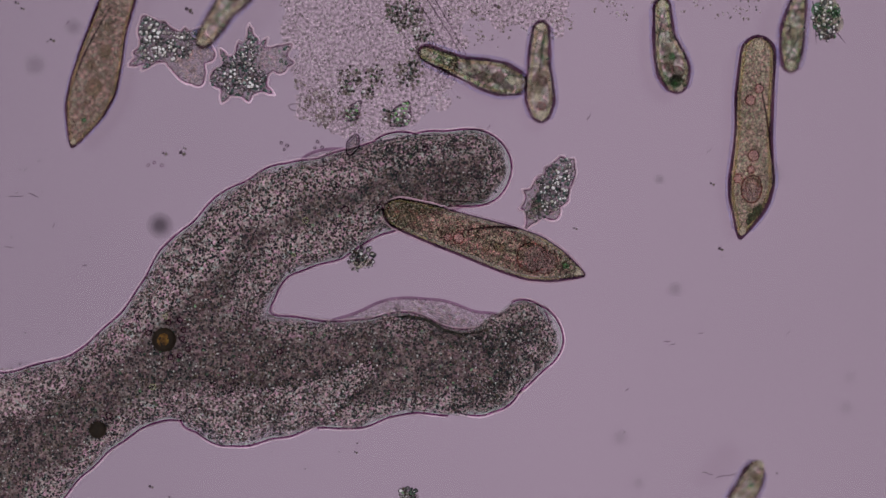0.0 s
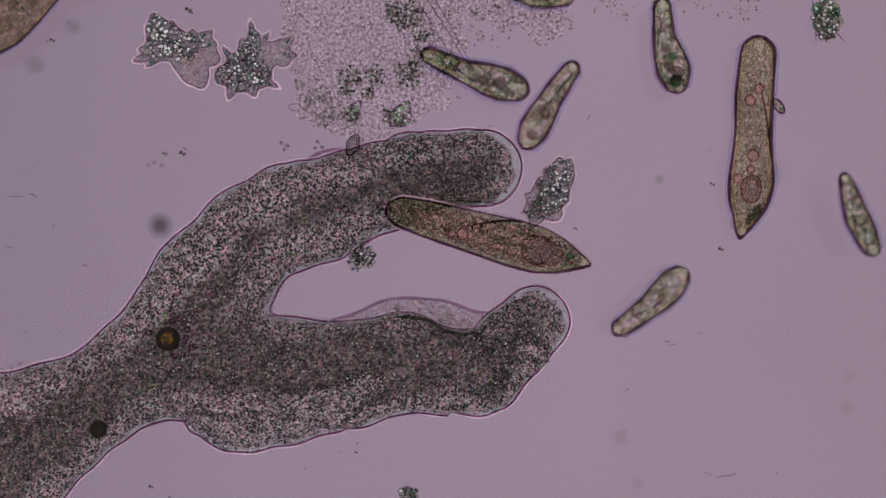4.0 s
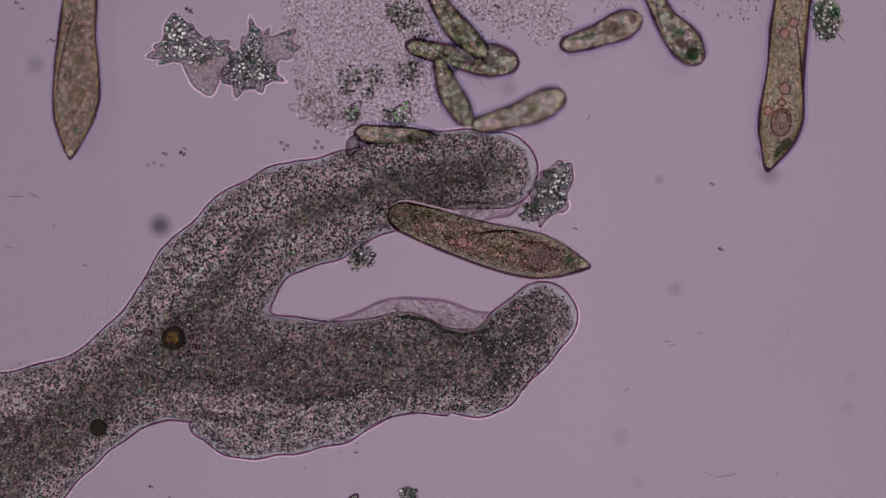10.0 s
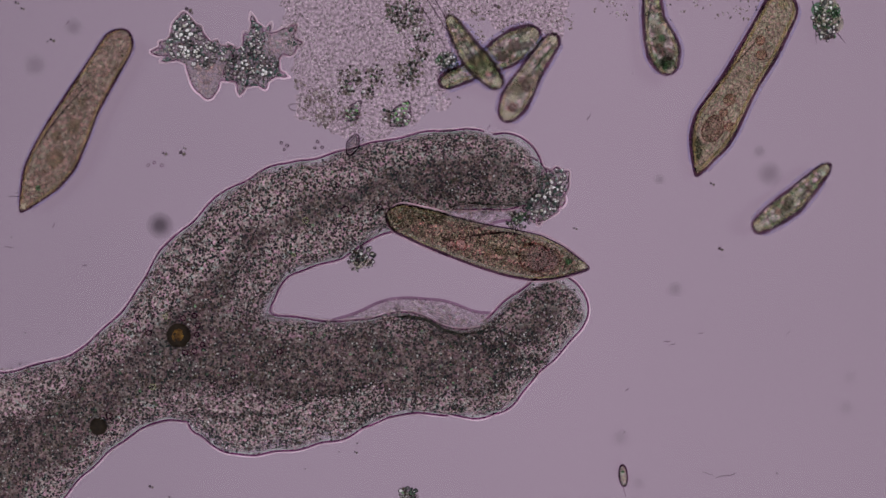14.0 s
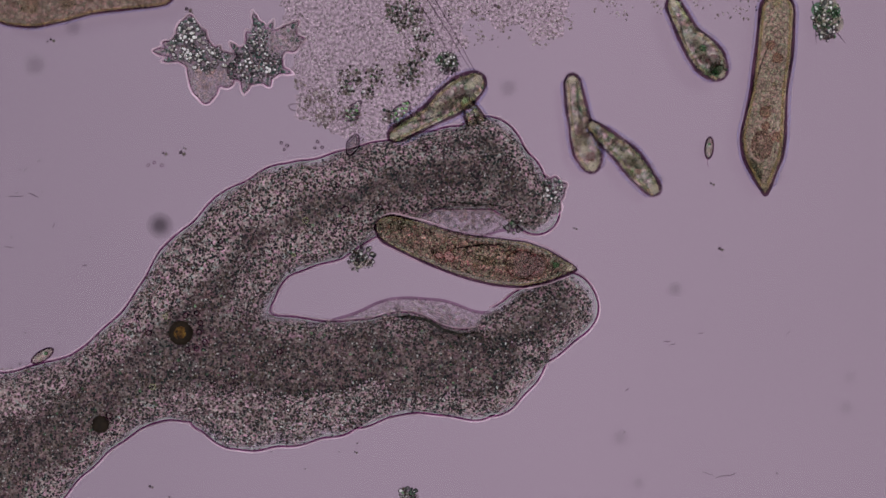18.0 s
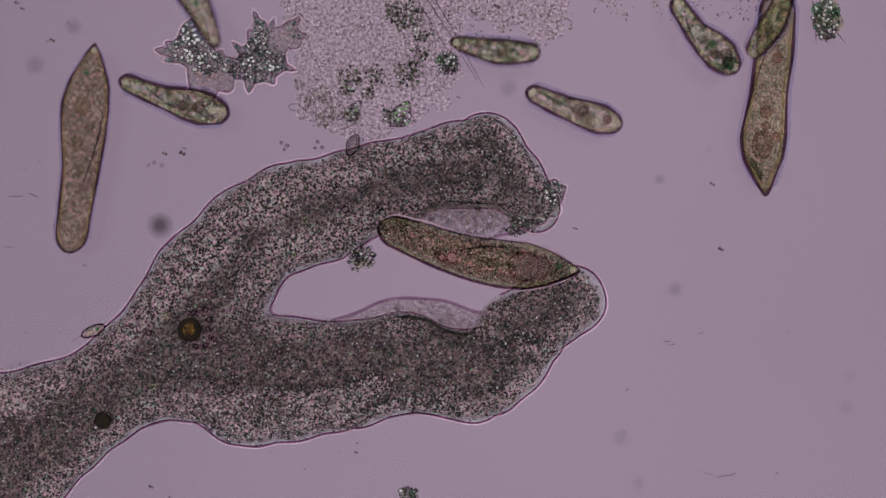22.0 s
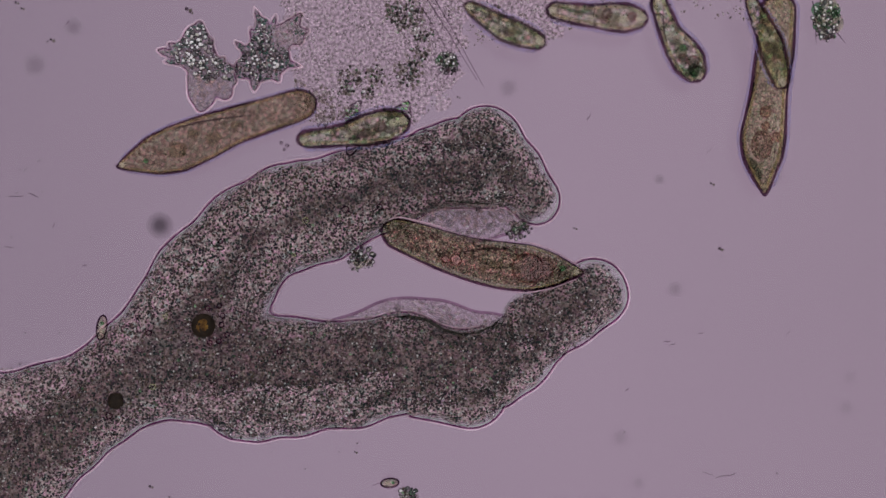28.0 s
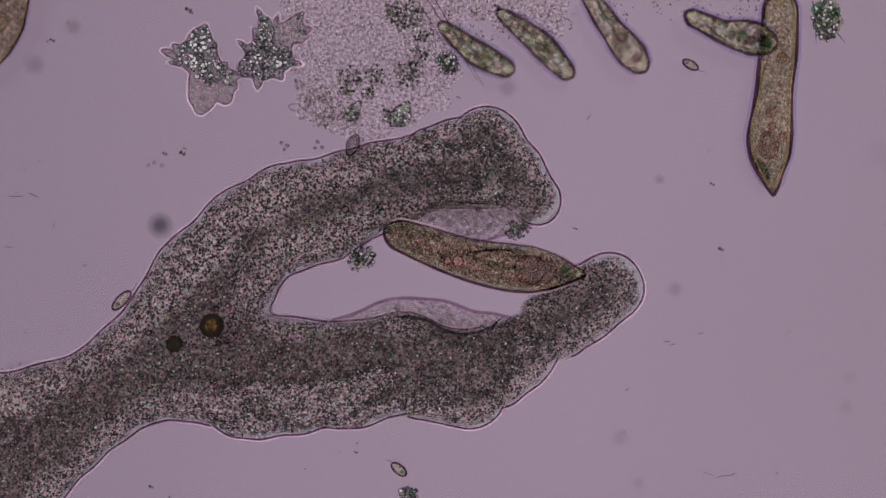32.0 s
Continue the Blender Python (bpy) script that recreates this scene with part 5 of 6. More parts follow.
smudge(130, 48, 20, 0.12, "faint round particle, blurred")
smudge(1195, 512, 20, 0.08, "faint round particle, blurred")
smudge(1167, 318, 13, 0.10, "faint round particle, blurred")
smudge(900, 156, 22, 0.10, "faint round particle, blurred")
smudge(1098, 775, 22, 0.06, "faint round particle, blurred")
smudge(1130, 855, 18, 0.05, "faint round particle, blurred")
for i, (u, v, r) in enumerate(((90, 70, 3.2), (84, 74, 2.0), (28, 5, 2.6), (38, 15, 2.4), (330, 16, 4.0), (336, 22, 2.6), (876, 10, 4.6), (289, 271, 2.8), (320, 270, 3.6), (325, 262, 2.2), (1273, 440, 3.2), (1278, 455, 1.8), (1258, 325, 3.2), (1016, 404, 2.6), (265, 861, 3.0), (628, 800, 2.2), (632, 785, 1.8), (600, 800, 1.6), (1375, 838, 1.8),
                               (1040, 210, 1.8), (1105, 765, 1.8), (20, 420, 1.8), (60, 345, 1.8), (75, 340, 1.6), (30, 342, 1.6), (480, 800, 1.8), (300, 880, 2.0), (1490, 520, 1.6), (1225, 690, 1.6), (1240, 560, 1.5), (810, 172, 2.2), (36, 300, 1.6),
                               (160, 420, 1.6), (105, 590, 1.6), (45, 590, 1.8), (540, 830, 1.6), (880, 850, 1.6), (955, 790, 1.5), (1420, 640, 1.5), (1300, 700, 1.4), (1530, 300, 1.5), (1120, 130, 1.5), (1080, 330, 1.4))):
    speck(u, v, r, 60 + i)
for i, (u, v, r) in enumerate(((498, 253, 4.0), (508, 258, 4.4), (503, 265, 3.4), (562, 251, 4.0), (570, 261, 4.2), (557, 262, 3.2), (262, 293, 4.6), (273, 288, 4.0), (286, 293, 4.8))):
    o = new("empty_cell")
    o.location = at(u, v, 0.002)
    tagged(o, "tiny faint empty cell on the glass", "cell", "empty cells")
    cord("wall", [(r * 0.62 * MM * math.cos(k * 0.6283) * (1 + 0.12 * math.sin(k * 2 + i)), r * 0.62 * MM * math.sin(k * 0.6283), 0) for k in range(10)], 0.0009, CILIA if u < 400 else RIM, o, "", True, 5)
for i, (u, v, s, a) in enumerate(((28, 348, 26, 5), (60, 346, 22, -15), (16, 438, 18, 0), (45, 300, 10, 60), (95, 400, 9, 80), (70, 285, 8, 30), (1042, 208, 16, 70), (1395, 590, 12, 65), (1180, 605, 12, 10), (150, 470, 8, 20), (1110, 690, 10, 50), (120, 40, 8, 70), (1285, 842, 36, 14), (1252, 838, 20, -8), (1240, 590, 14, 20), (1190, 610, 12, 35), (1255, 268, 12, 55), (865, 225, 10, 70))):
    o = new("glass_scratch")
    tagged(o, "faint short scratch on the glass slide", "scratch", "glass scratches")
    o.location, o.rotation_euler = at(u, v, 0.0012), (0, 0, radians(a))
    cord("mark", [((k / 7 - 0.5) * s * MM, 0.0012 * math.sin(k * 0.9), 0) for k in range(8)], [0.0003 + 0.0004 * math.sin(math.pi * (k + 0.5) / 8) for k in range(8)], SOFTSKIN, o, "", False, 5)


def debris_motions():
    walk(left_spiky, [(t, pose(*at(u, v, 0.001), 0, 0, a + 8)) for t, u, v, a in ((0, 308, 82, 4), (3, 314, 82, 0), (6, 330, 86, -5), (9, 342, 89, -10), (13, 352, 92, -18), (17, 356, 98, -24), (19, 358, 102, -27), (23, 360, 106, -31), (28, 362, 114, -36), (32, 366, 120, -40))])
    walk(right_spiky, [(t, pose(*at(u, v, 0.001), 0, 0, a - 2)) for t, u, v, a in ((0, 434, 116, -6), (6, 443, 106, 0), (9, 446, 104, 3), (13, 450, 98, 5), (19, 458, 92, 8), (25, 464, 88, 12), (32, 472, 84, 14))])
    walk(torn_bit, [(t, pose(*at(u, v, 0.002), 0, 0, a)) for t, u, v, a in ((0, 952, 372, 0), (9, 944, 374, 0), (12, 928, 384, 0), (14.5, 916, 391, 4), (17, 912, 395, 6), (22, 916, 400, 6), (25, 918, 407, 4), (28, 917, 407, 4), (32, 915, 406, 4))])
    walk(next(o for o in prey_spiky.children if o.name.startswith("sheet")), [(t, pose(x * MM, y * MM, 0, 0, 0, a)) for t, x, y, a in ((0, 0, 0, 0), (6, 2, 2, 4), (9, 8, 12, 14), (13, 6, 32, 24), (17, 6, 36, 40), (32, 6, 36, 40))])
    walk(prey_spiky, [(t, pose(*at(u, v, z), 0, 0, a)) for t, u, v, a, z in ((0, 974, 336, 0, 0.004), (6, 974, 340, 4, 0.004), (10, 970, 343, 0, 0.004), (13, 963, 349, -4, 0.004), (16.5, 948, 358, -18, 0.004), (19, 944, 362, -22, 0.004), (25, 942, 366, -22, 0.004), (26.5, 915, 350, -18, 0.006), (28, 880, 320, -14, 0.012), (32, 875, 318, -14, 0.012))])


# ---- everything that moves ----
def swim(rows, length, height, dips=(), rolls=((0, 0), (32, 0))):
    """Rows (seconds, blunt end u v, leading end u v) to poses; a cell seen short is tilted out of the plane."""
    out, turn = [], None
    for t, au, av, bu, bv in rows:
        z = next((low for first, last, low in dips if first <= t <= last), height)
        a, b = at(au, av, z), at(bu, bv, z)
        d = b - a
        ang = math.degrees(math.atan2(d.y, d.x))
        if turn is not None:
            while ang - turn > 180:
                ang -= 360
            while ang - turn < -180:
                ang += 360
        full = length * MM * (HIGH - z) / HIGH
        k = min(1.0, d.length / full)
        tilt = 0.0 if k > 0.9 else min(55.0, math.degrees(math.acos(k)))
        mid = (a + b) / 2
        here = (t, mid, ang, tilt)
        if out:
            t0, m0, a0, w0 = out[-1]
            n = int(abs(ang - a0) // 75)
            for i in range(1, n + 1):
                k = i / (n + 1)
                out.append((t0 + (t - t0) * k, m0.lerp(mid, k), a0 + (ang - a0) * k, w0 + (tilt - w0) * k))
        out.append(here)
        turn = ang
    if out[0][0] > 0:
        out.insert(0, (0.0, *out[0][1:]))
    if out[-1][0] < 32:
        out.append((32.0, *out[-1][1:]))
    turns = np.array(rolls, float)
    return [(t, pose(m.x, m.y, m.z, float(np.interp(t, turns[:, 0], turns[:, 1])), w, a)) for t, m, a, w in out]


def drift(rows, z):
    """Rows (seconds, u, v, degrees) to poses for tiny things."""
    rows = [rows[0] if rows[0][0] == 0 else (0.0, *rows[0][1:])] + [r for r in rows if r[0] > 0]
    if rows[-1][0] < 32:
        rows.append((32.0, *rows[-1][1:]))
    return [(t, pose(*at(u, v, z), 0, 0, a)) for t, u, v, a in rows]


def lobe(rows):
    """Rows (seconds, u, v, degrees) for a lobe of the amoeba, in the amoeba's space."""
    return [(t, pose((u - 784) * MM, (441 - v) * MM, 0, 0, 0, a)) for t, u, v, a in rows]


def inner(rows, z):
    return [(t, pose((u - 784) * MM, (441 - v) * MM, z)) for t, u, v in rows]


def motions():
    walk(fork, lobe([(0, 706, 300, 2), (6, 738, 300, 0), (10, 756, 298, 0), (13, 775, 298, -5), (14, 796, 298, -10), (14.5, 808, 295, -15), (16.5, 852, 277, -43), (17, 858, 274, -46), (19, 858, 272, -48),
                     (21, 860, 272, -48), (23, 859, 259, -50), (25, 858, 257, -49), (28, 858, 254, -48), (32, 860, 255, -48)]))
    walk(shoulder, lobe([(0, 728, 314, 8), (8, 750, 308, 8), (14, 770, 303, 8), (16.5, 798, 290, 10), (19, 805, 284, 12), (21, 807, 280, 13), (23, 810, 274, 15), (25, 811, 272, 15), (32, 812, 271, 16)]))
    walk(stub, lobe([(0, 838, 298, 0), (2, 849, 298, 0), (6, 864, 299, 0), (8, 876, 301, 0), (12, 889, 303, 0), (14, 892, 304, 0), (17, 878, 304, 0), (23, 872, 302, 0), (32, 870, 302, 0)]))
    walk(reach, lobe([(0, 935, 599, 36), (1, 936, 593, 38), (3, 940, 574, 44), (6, 957, 565, 44), (9, 957, 564, 44), (11, 967, 555, 44), (13, 976, 549, 43), (14, 979, 547, 42),
                      (17, 994, 541, 36), (19, 999, 544, 30), (21, 1003, 536, 28), (23, 1021, 530, 26), (25, 1035, 537, 24), (28, 1050, 520, 30), (30, 1065, 515, 32), (32, 1078, 509, 33)]))
    walk(elbow, lobe([(0, 892, 620, 24), (9, 893, 621, 24), (14, 896, 625, 22), (19, 903, 632, 16), (22, 908, 634, 10), (25, 911, 633, 2), (28, 915, 628, 4), (32, 919, 623, 8)]))
    walk(belly, lobe([(0, 838, 669, 0), (8, 839, 671, 0), (14, 835, 674, 0), (20, 832, 679, 0), (24, 829, 685, 0), (28, 826, 691, 0), (32, 824, 692, 0)]))
    walk(flank, lobe([(0, 400, 735, 6), (3, 406, 742, 4), (6, 416, 750, 2), (9, 418, 755, 0), (13, 414, 750, 0), (19, 416, 738, 0), (25, 420, 728, 0), (32, 424, 720, 0)]))
    walk(skirt, lobe([(0, 732, 320, 0), (6, 755, 326, -1), (9, 778, 336, -2), (14, 792, 344, -3), (18, 798, 358, -4), (24, 802, 366, -4), (32, 802, 366, -4)]))
    walk(spore_a, inner([(0, 294, 601), (3, 300, 600), (6, 302, 598), (9, 308, 598), (13, 318, 595), (17, 323, 589), (19, 325, 588), (21, 332, 583), (22, 339, 583),
                         (23, 344, 579), (25, 352, 577), (28, 363, 576), (30, 368, 576), (32, 378, 576)], 0.060))
    walk(spore_b, inner([(0, 177, 758), (6, 178, 757), (13, 178, 753), (17, 181, 750), (21, 185, 744), (23, 187, 741), (25, 190, 739), (27, 203, 718), (28, 209, 708),
                         (29, 236, 672), (30, 283, 626), (31, 304, 612), (32, 312, 608)], 0.058))
    walk(hunter, swim([
        (0, 672, 366, 1042, 489), (1, 672, 366, 1043, 488), (2, 674, 366, 1046, 479), (3, 676, 366, 1049, 473), (5.5, 678, 366, 1053, 468), (7, 678, 366, 1053, 467),
        (7.5, 681, 369, 1046, 490), (9, 684, 372, 1040, 496), (10, 688, 375, 1041, 498), (11, 688, 376, 1040, 498), (13, 686, 377, 1038, 498), (14.5, 686, 381, 1037, 504),
        (16.5, 667, 395, 1015, 525), (17, 666, 396, 1014, 526), (19, 668, 398, 1016, 528), (22, 672, 400, 1020, 530), (25, 675, 402, 1023, 532), (28, 678, 404, 1027, 533), (32, 682, 407, 1031, 535)], 372, 0.088))
    links = [o for o in hunter.children if o.location.length > 0]
    spots = [o.location.copy() for o in links]
    bends = [(0, 0), (7, 0), (7.5, 3), (9, 5), (10, 8), (14, 8), (14.5, 9), (16.5, 13), (18, 15.5), (25, 15.5), (32, 15)]
    for k, link in enumerate(links):
        rows = []
        for t, a in bends:
            m = Matrix.Translation(spots[0])
            for i in range(k + 1):
                if i:
                    m = m @ Matrix.Translation(spots[i] - spots[i - 1])
                m = m @ pose(0, 0, 0, 0, 0, a / len(links))
            rows.append((t, m))
        walk(link, rows)
    walk(tall, swim([
        (0, 1344, 66, 1310, 420), (5.5, 1344, 66, 1308, 420), (6, 1345, 64, 1297, 415), (6.5, 1342, 64, 1288, 412), (7, 1341, 64, 1284, 412), (8, 1344, 62, 1289, 405), (8.2, 1356, 20, 1288, 330),
        (8.6, 1375, -15, 1290, 332), (9, 1402, -20, 1328, 328), (9.5, 1396, -45, 1380, 302), (10, 1410, -50, 1358, 300), (10.5, 1364, -8, 1418, 340), (11, 1314, 20, 1415, 357), (11.2, 1300, 12, 1378, 356),
        (11.6, 1312, 10, 1284, 356), (11.8, 1328, 12, 1247, 335), (12, 1340, 15, 1185, 318), (12.4, 1348, 16, 1108, 272), (12.8, 1362, 18, 1090, 250), (13, 1362, 16, 1083, 250), (13.2, 1370, 18, 1090, 242),
        (13.6, 1392, 0, 1194, 292), (14, 1396, -10, 1232, 312), (14.5, 1388, -18, 1254, 314), (16.5, 1382, -12, 1340, 334), (17, 1378, -12, 1350, 342), (18, 1378, -10, 1355, 342),
        (28, 1380, -10, 1354, 342), (29.6, 1381, -10, 1353, 342), (30, 1381, -10, 1388, 342), (31, 1380, -10, 1382, 340), (31.4, 1382, -10, 1360, 340), (32, 1383, -10, 1369, 342)], 354, 0.105, (), ((0, 0), (12.0, 0), (12.4, 75), (12.8, 150), (13, 180), (32, 180))))
    walk(rover, swim([
        (0, 235, -90, 132, 258), (0.5, 245, -90, 208, 270), (1, 245, -75, 250, 292), (1.5, 270, -97, 362, 256), (2, 206, -112, 190, 252), (2.5, 210, -113, 36, 208), (3, 215, -95, -40, 165),
        (3.5, 200, -130, -80, 105), (4.5, 200, -120, -60, 130), (5.5, 240, -105, 12, 182), (6, 246, -78, 26, 212), (6.5, 236, -80, 18, 216), (7, 228, -44, 28, 262), (7.5, 225, -35, 34, 276), (8, 225, -8, 108, 335),
        (8.5, 230, -48, 256, 316), (9, 258, -42, 404, 290), (9.5, 165, -130, 160, 232), (10, 145, -86, 128, 278), (10.5, 180, -370, 60, -20), (11, 190, -95, -30, 195), (11.5, 205, -130, 110, 218),
        (12, 228, -98, 250, 265), (12.5, 236, -76, 214, 288), (13, 222, -30, 152, 328), (13.5, 208, -5, 112, 344), (14, 218, 56, 42, 373), (14.5, 213, 84, 24, 384), (15.5, 330, 20, 20, 200),
        (16.5, 385, -62, 50, 76), (17, 380, -70, 38, 62), (18, 310, -22, -55, 18), (18.5, 242, -2, -120, 60), (18.8, 40, -200, -20, 160), (19, 60, -220, -14, 138), (19.3, 55, -270, 48, 93),
        (19.6, 65, -282, 63, 80), (20, 70, -140, -22, 212), (20.3, 160, -110, -40, 200), (20.6, 265, -28, -60, 142), (20.8, 292, 5, -50, 118), (21, 277, 68, -85, 125), (21.2, 332, 196, 2, 86),
        (21.4, 277, 292, 10, 64), (21.6, 214, 486, 105, 139), (21.8, 150, 630, 145, 270), (22, 128, 428, 162, 98), (22.2, 311, 272, 46, 38), (22.4, 492, 178, 134, 130), (22.6, 520, 164, 160, 170),
        (22.8, 515, 154, 160, 208), (23, 521, 160, 171, 252), (23.3, 588, 240, 232, 252), (23.5, 548, 256, 205, 204), (24, 436, 30, 192, 284), (24.5, 466, 94, 120, 208), (25, 430, 294, 138, 130),
        (25.5, 450, -90, 176, 134), (26.5, 500, 60, 150, 200), (27.5, 534, 216, 182, 268), (28, 554, 174, 212, 298), (28.3, 408, -55, 288, 288), (28.6, 326, -152, 352, 208), (29, 330, -170, 350, 192),
        (29.3, 332, -184, 360, 176), (29.6, 325, -195, 368, 158), (30, 272, -120, 423, 210), (30.3, 130, -240, 312, 66), (30.6, 100, -270, 268, 46), (31, 72, -222, 255, 75), (31.2, 40, -235, 192, 88),
        (31.5, 0, -360, 80, -30), (31.8, 30, -330, 10, 30), (32, 70, -205, -30, 140)], 364, 0.165))
    walk(small[0], swim([
        (0, 742, 96, 930, 152), (1, 742, 98, 931, 163), (2, 742, 98, 932, 168), (3, 742, 98, 934, 164), (6, 744, 98, 938, 166), (8, 745, 100, 937, 172), (9, 744, 98, 938, 180), (9.2, 748, 90, 931, 160),
        (9.4, 755, 88, 934, 140), (9.6, 727, 80, 919, 113), (10, 717, 86, 918, 113), (11, 723, 86, 928, 92), (12, 716, 90, 919, 80), (13, 736, 82, 939, 72), (13.2, 738, 76, 938, 52), (13.6, 768, 120, 949, 40),
        (14, 780, 156, 956, 55), (14.2, 784, 148, 973, 70), (14.5, 792, 125, 980, 82), (15.5, 740, 180, 920, 120), (16.5, 690, 222, 872, 160), (17, 702, 246, 850, 165), (18, 702, 244, 846, 143),
        (19, 694, 240, 860, 142), (20, 688, 248, 856, 148), (20.5, 682, 206, 873, 168), (21, 672, 178, 880, 176), (21.2, 654, 176, 850, 180), (21.4, 606, 180, 802, 200), (21.6, 519, 186, 722, 226),
        (21.8, 301, 160, 503, 198), (22, 208, 147, 406, 205), (22.2, 140, 92, 330, 188), (22.4, 122, 92, 314, 178), (22.6, 64, 83, 240, 180), (22.8, -30, 40, 136, 150), (23, -110, 20, 66, 130),
        (23.5, -130, 10, 42, 120), (24, -280, 30, -100, 60), (26, -220, 380, -30, 400), (27, 200, 370, 390, 330), (27.5, 330, 346, 518, 298), (28, 522, 256, 730, 212), (28.3, 616, 242, 808, 168),
        (28.6, 694, 222, 874, 128), (28.8, 780, 172, 940, 84), (29, 826, 106, 1010, 52), (29.3, 896, 66, 1096, 100), (29.6, 1000, 86, 1210, 136), (29.8, 1160, 100, 1320, 205), (30, 1184, 120, 1350, 224),
        (30.3, 1226, 182, 1402, 256), (30.6, 1276, 195, 1462, 258), (31, 1322, 190, 1508, 286), (31.2, 1362, 200, 1530, 292), (31.4, 1385, 208, 1555, 298), (31.6, 1402, 218, 1578, 300), (31.8, 1476, 234, 1650, 310), (32, 1590, 260, 1760, 330)], 192, 0.200))
    walk(small[1], swim([
        (0, 958, 46, 955, 207), (0.5, 950, 40, 928, 198), (1, 948, 48, 930, 226), (1.4, 960, 60, 912, 222), (1.6, 988, 88, 908, 218), (2, 1034, 96, 898, 208), (2.6, 1030, 100, 905, 228), (3, 1024, 101, 910, 238),
        (5.5, 1016, 126, 950, 296), (6, 1008, 130, 962, 300), (7, 1005, 134, 982, 304), (8, 998, 140, 990, 310), (9, 1005, 144, 1008, 324), (9.2, 1010, 125, 1016, 300), (9.3, 1010, 97, 1032, 260),
        (9.4, 999, 85, 1042, 236), (9.6, 1000, 74, 1097, 180), (9.8, 990, 81, 1127, 80), (10, 994, 84, 1134, 32), (10.2, 998, 76, 1140, 42), (10.4, 986, 80, 1132, 106), (10.6, 980, 74, 1112, 152),
        (10.8, 974, 72, 1092, 178), (11, 972, 70, 1064, 194), (11.2, 953, 53, 1032, 172), (11.4, 960, 42, 988, 192), (11.6, 961, 40, 968, 196), (12, 964, 38, 931, 200), (12.4, 964, 42, 926, 192), (13, 972, 55, 906, 178),
        (13.2, 966, 50, 890, 174), (13.6, 980, 58, 880, 192), (14, 988, 57, 886, 217), (14.5, 1018, 115, 888, 228), (15.5, 1020, 100, 930, 260), (16.5, 1006, 120, 1002, 298), (17, 1008, 120, 1012, 302),
        (17.6, 1001, 130, 1032, 302), (18, 1010, 130, 1048, 307), (18.5, 1010, 143, 1078, 308), (19, 1016, 146, 1114, 305), (19.5, 1022, 164, 1153, 285), (20, 1028, 168, 1178, 280), (20.5, 1030, 150, 1174, 248),
        (21, 1026, 150, 1183, 226), (21.5, 1025, 150, 1188, 200), (22, 936, 162, 1094, 224), (22.3, 894, 134, 1008, 248), (22.6, 886, 144, 988, 258), (22.8, 970, 118, 1012, 264), (23, 1012, 58, 1046, 217),
        (23.3, 1018, 50, 1092, 184), (23.6, 1014, 52, 1120, 162), (24, 1008, 50, 1144, 128), (24.3, 987, 30, 1160, 70), (24.6, 966, 54, 1143, 18), (25, 968, 36, 1150, 8), (25.5, 976, 22, 1148, 8),
        (27.5, 972, 28, 1144, 22), (28, 970, 17, 1142, 36), (28.6, 978, 16, 1134, 50), (29, 984, 10, 1130, 62), (29.2, 986, 18, 1124, 62), (29.6, 994, 26, 1118, 88), (29.8, 998, 38, 1126, 118), (30, 994, 38, 1132, 143),
        (30.2, 1006, 50, 1130, 162), (30.4, 1015, 46, 1084, 203), (30.7, 1018, 60, 1056, 218), (31, 1004, 62, 1040, 230), (31.4, 1032, 18, 1074, 170), (31.6, 1034, 6, 1090, 155), (32, 1040, -12, 1136, 122)], 172, 0.240))
    walk(small[2], swim([
        (0, 1168, 0, 1198, 161), (6.5, 1168, 0, 1198, 161), (7, 1160, -15, 1210, 149), (7.4, 1150, -20, 1236, 124), (8, 1145, -20, 1238, 124), (9, 1145, -12, 1230, 132), (10, 1144, -25, 1234, 110), (11, 1144, -22, 1234, 114),
        (12, 1146, -22, 1232, 117), (12.4, 1152, -28, 1210, 127), (13, 1154, -28, 1182, 136), (13.5, 1148, -32, 1182, 130), (14, 1148, -33, 1182, 130), (14.5, 1152, -30, 1182, 124), (16.5, 1176, -4, 1270, 142),
        (17, 1178, -5, 1276, 147), (18, 1180, -6, 1280, 145), (19, 1184, -6, 1292, 138), (20, 1182, -8, 1294, 142), (21, 1184, -6, 1296, 135), (22, 1186, -4, 1305, 132), (23, 1170, -2, 1275, 137), (24, 1168, 0, 1270, 137),
        (25, 1170, 0, 1268, 134), (25.5, 1172, -2, 1266, 135), (27.5, 1172, -4, 1262, 140), (28, 1154, -14, 1240, 150), (28.4, 1176, -8, 1258, 148), (28.6, 1205, 18, 1290, 178), (28.8, 1196, 20, 1308, 168), (29, 1202, 26, 1310, 169),
        (29.2, 1216, 20, 1318, 146), (29.4, 1202, 18, 1322, 142), (30, 1196, 22, 1330, 134), (31, 1206, 22, 1346, 106), (32, 1212, 28, 1372, 82)], 165, 0.220))
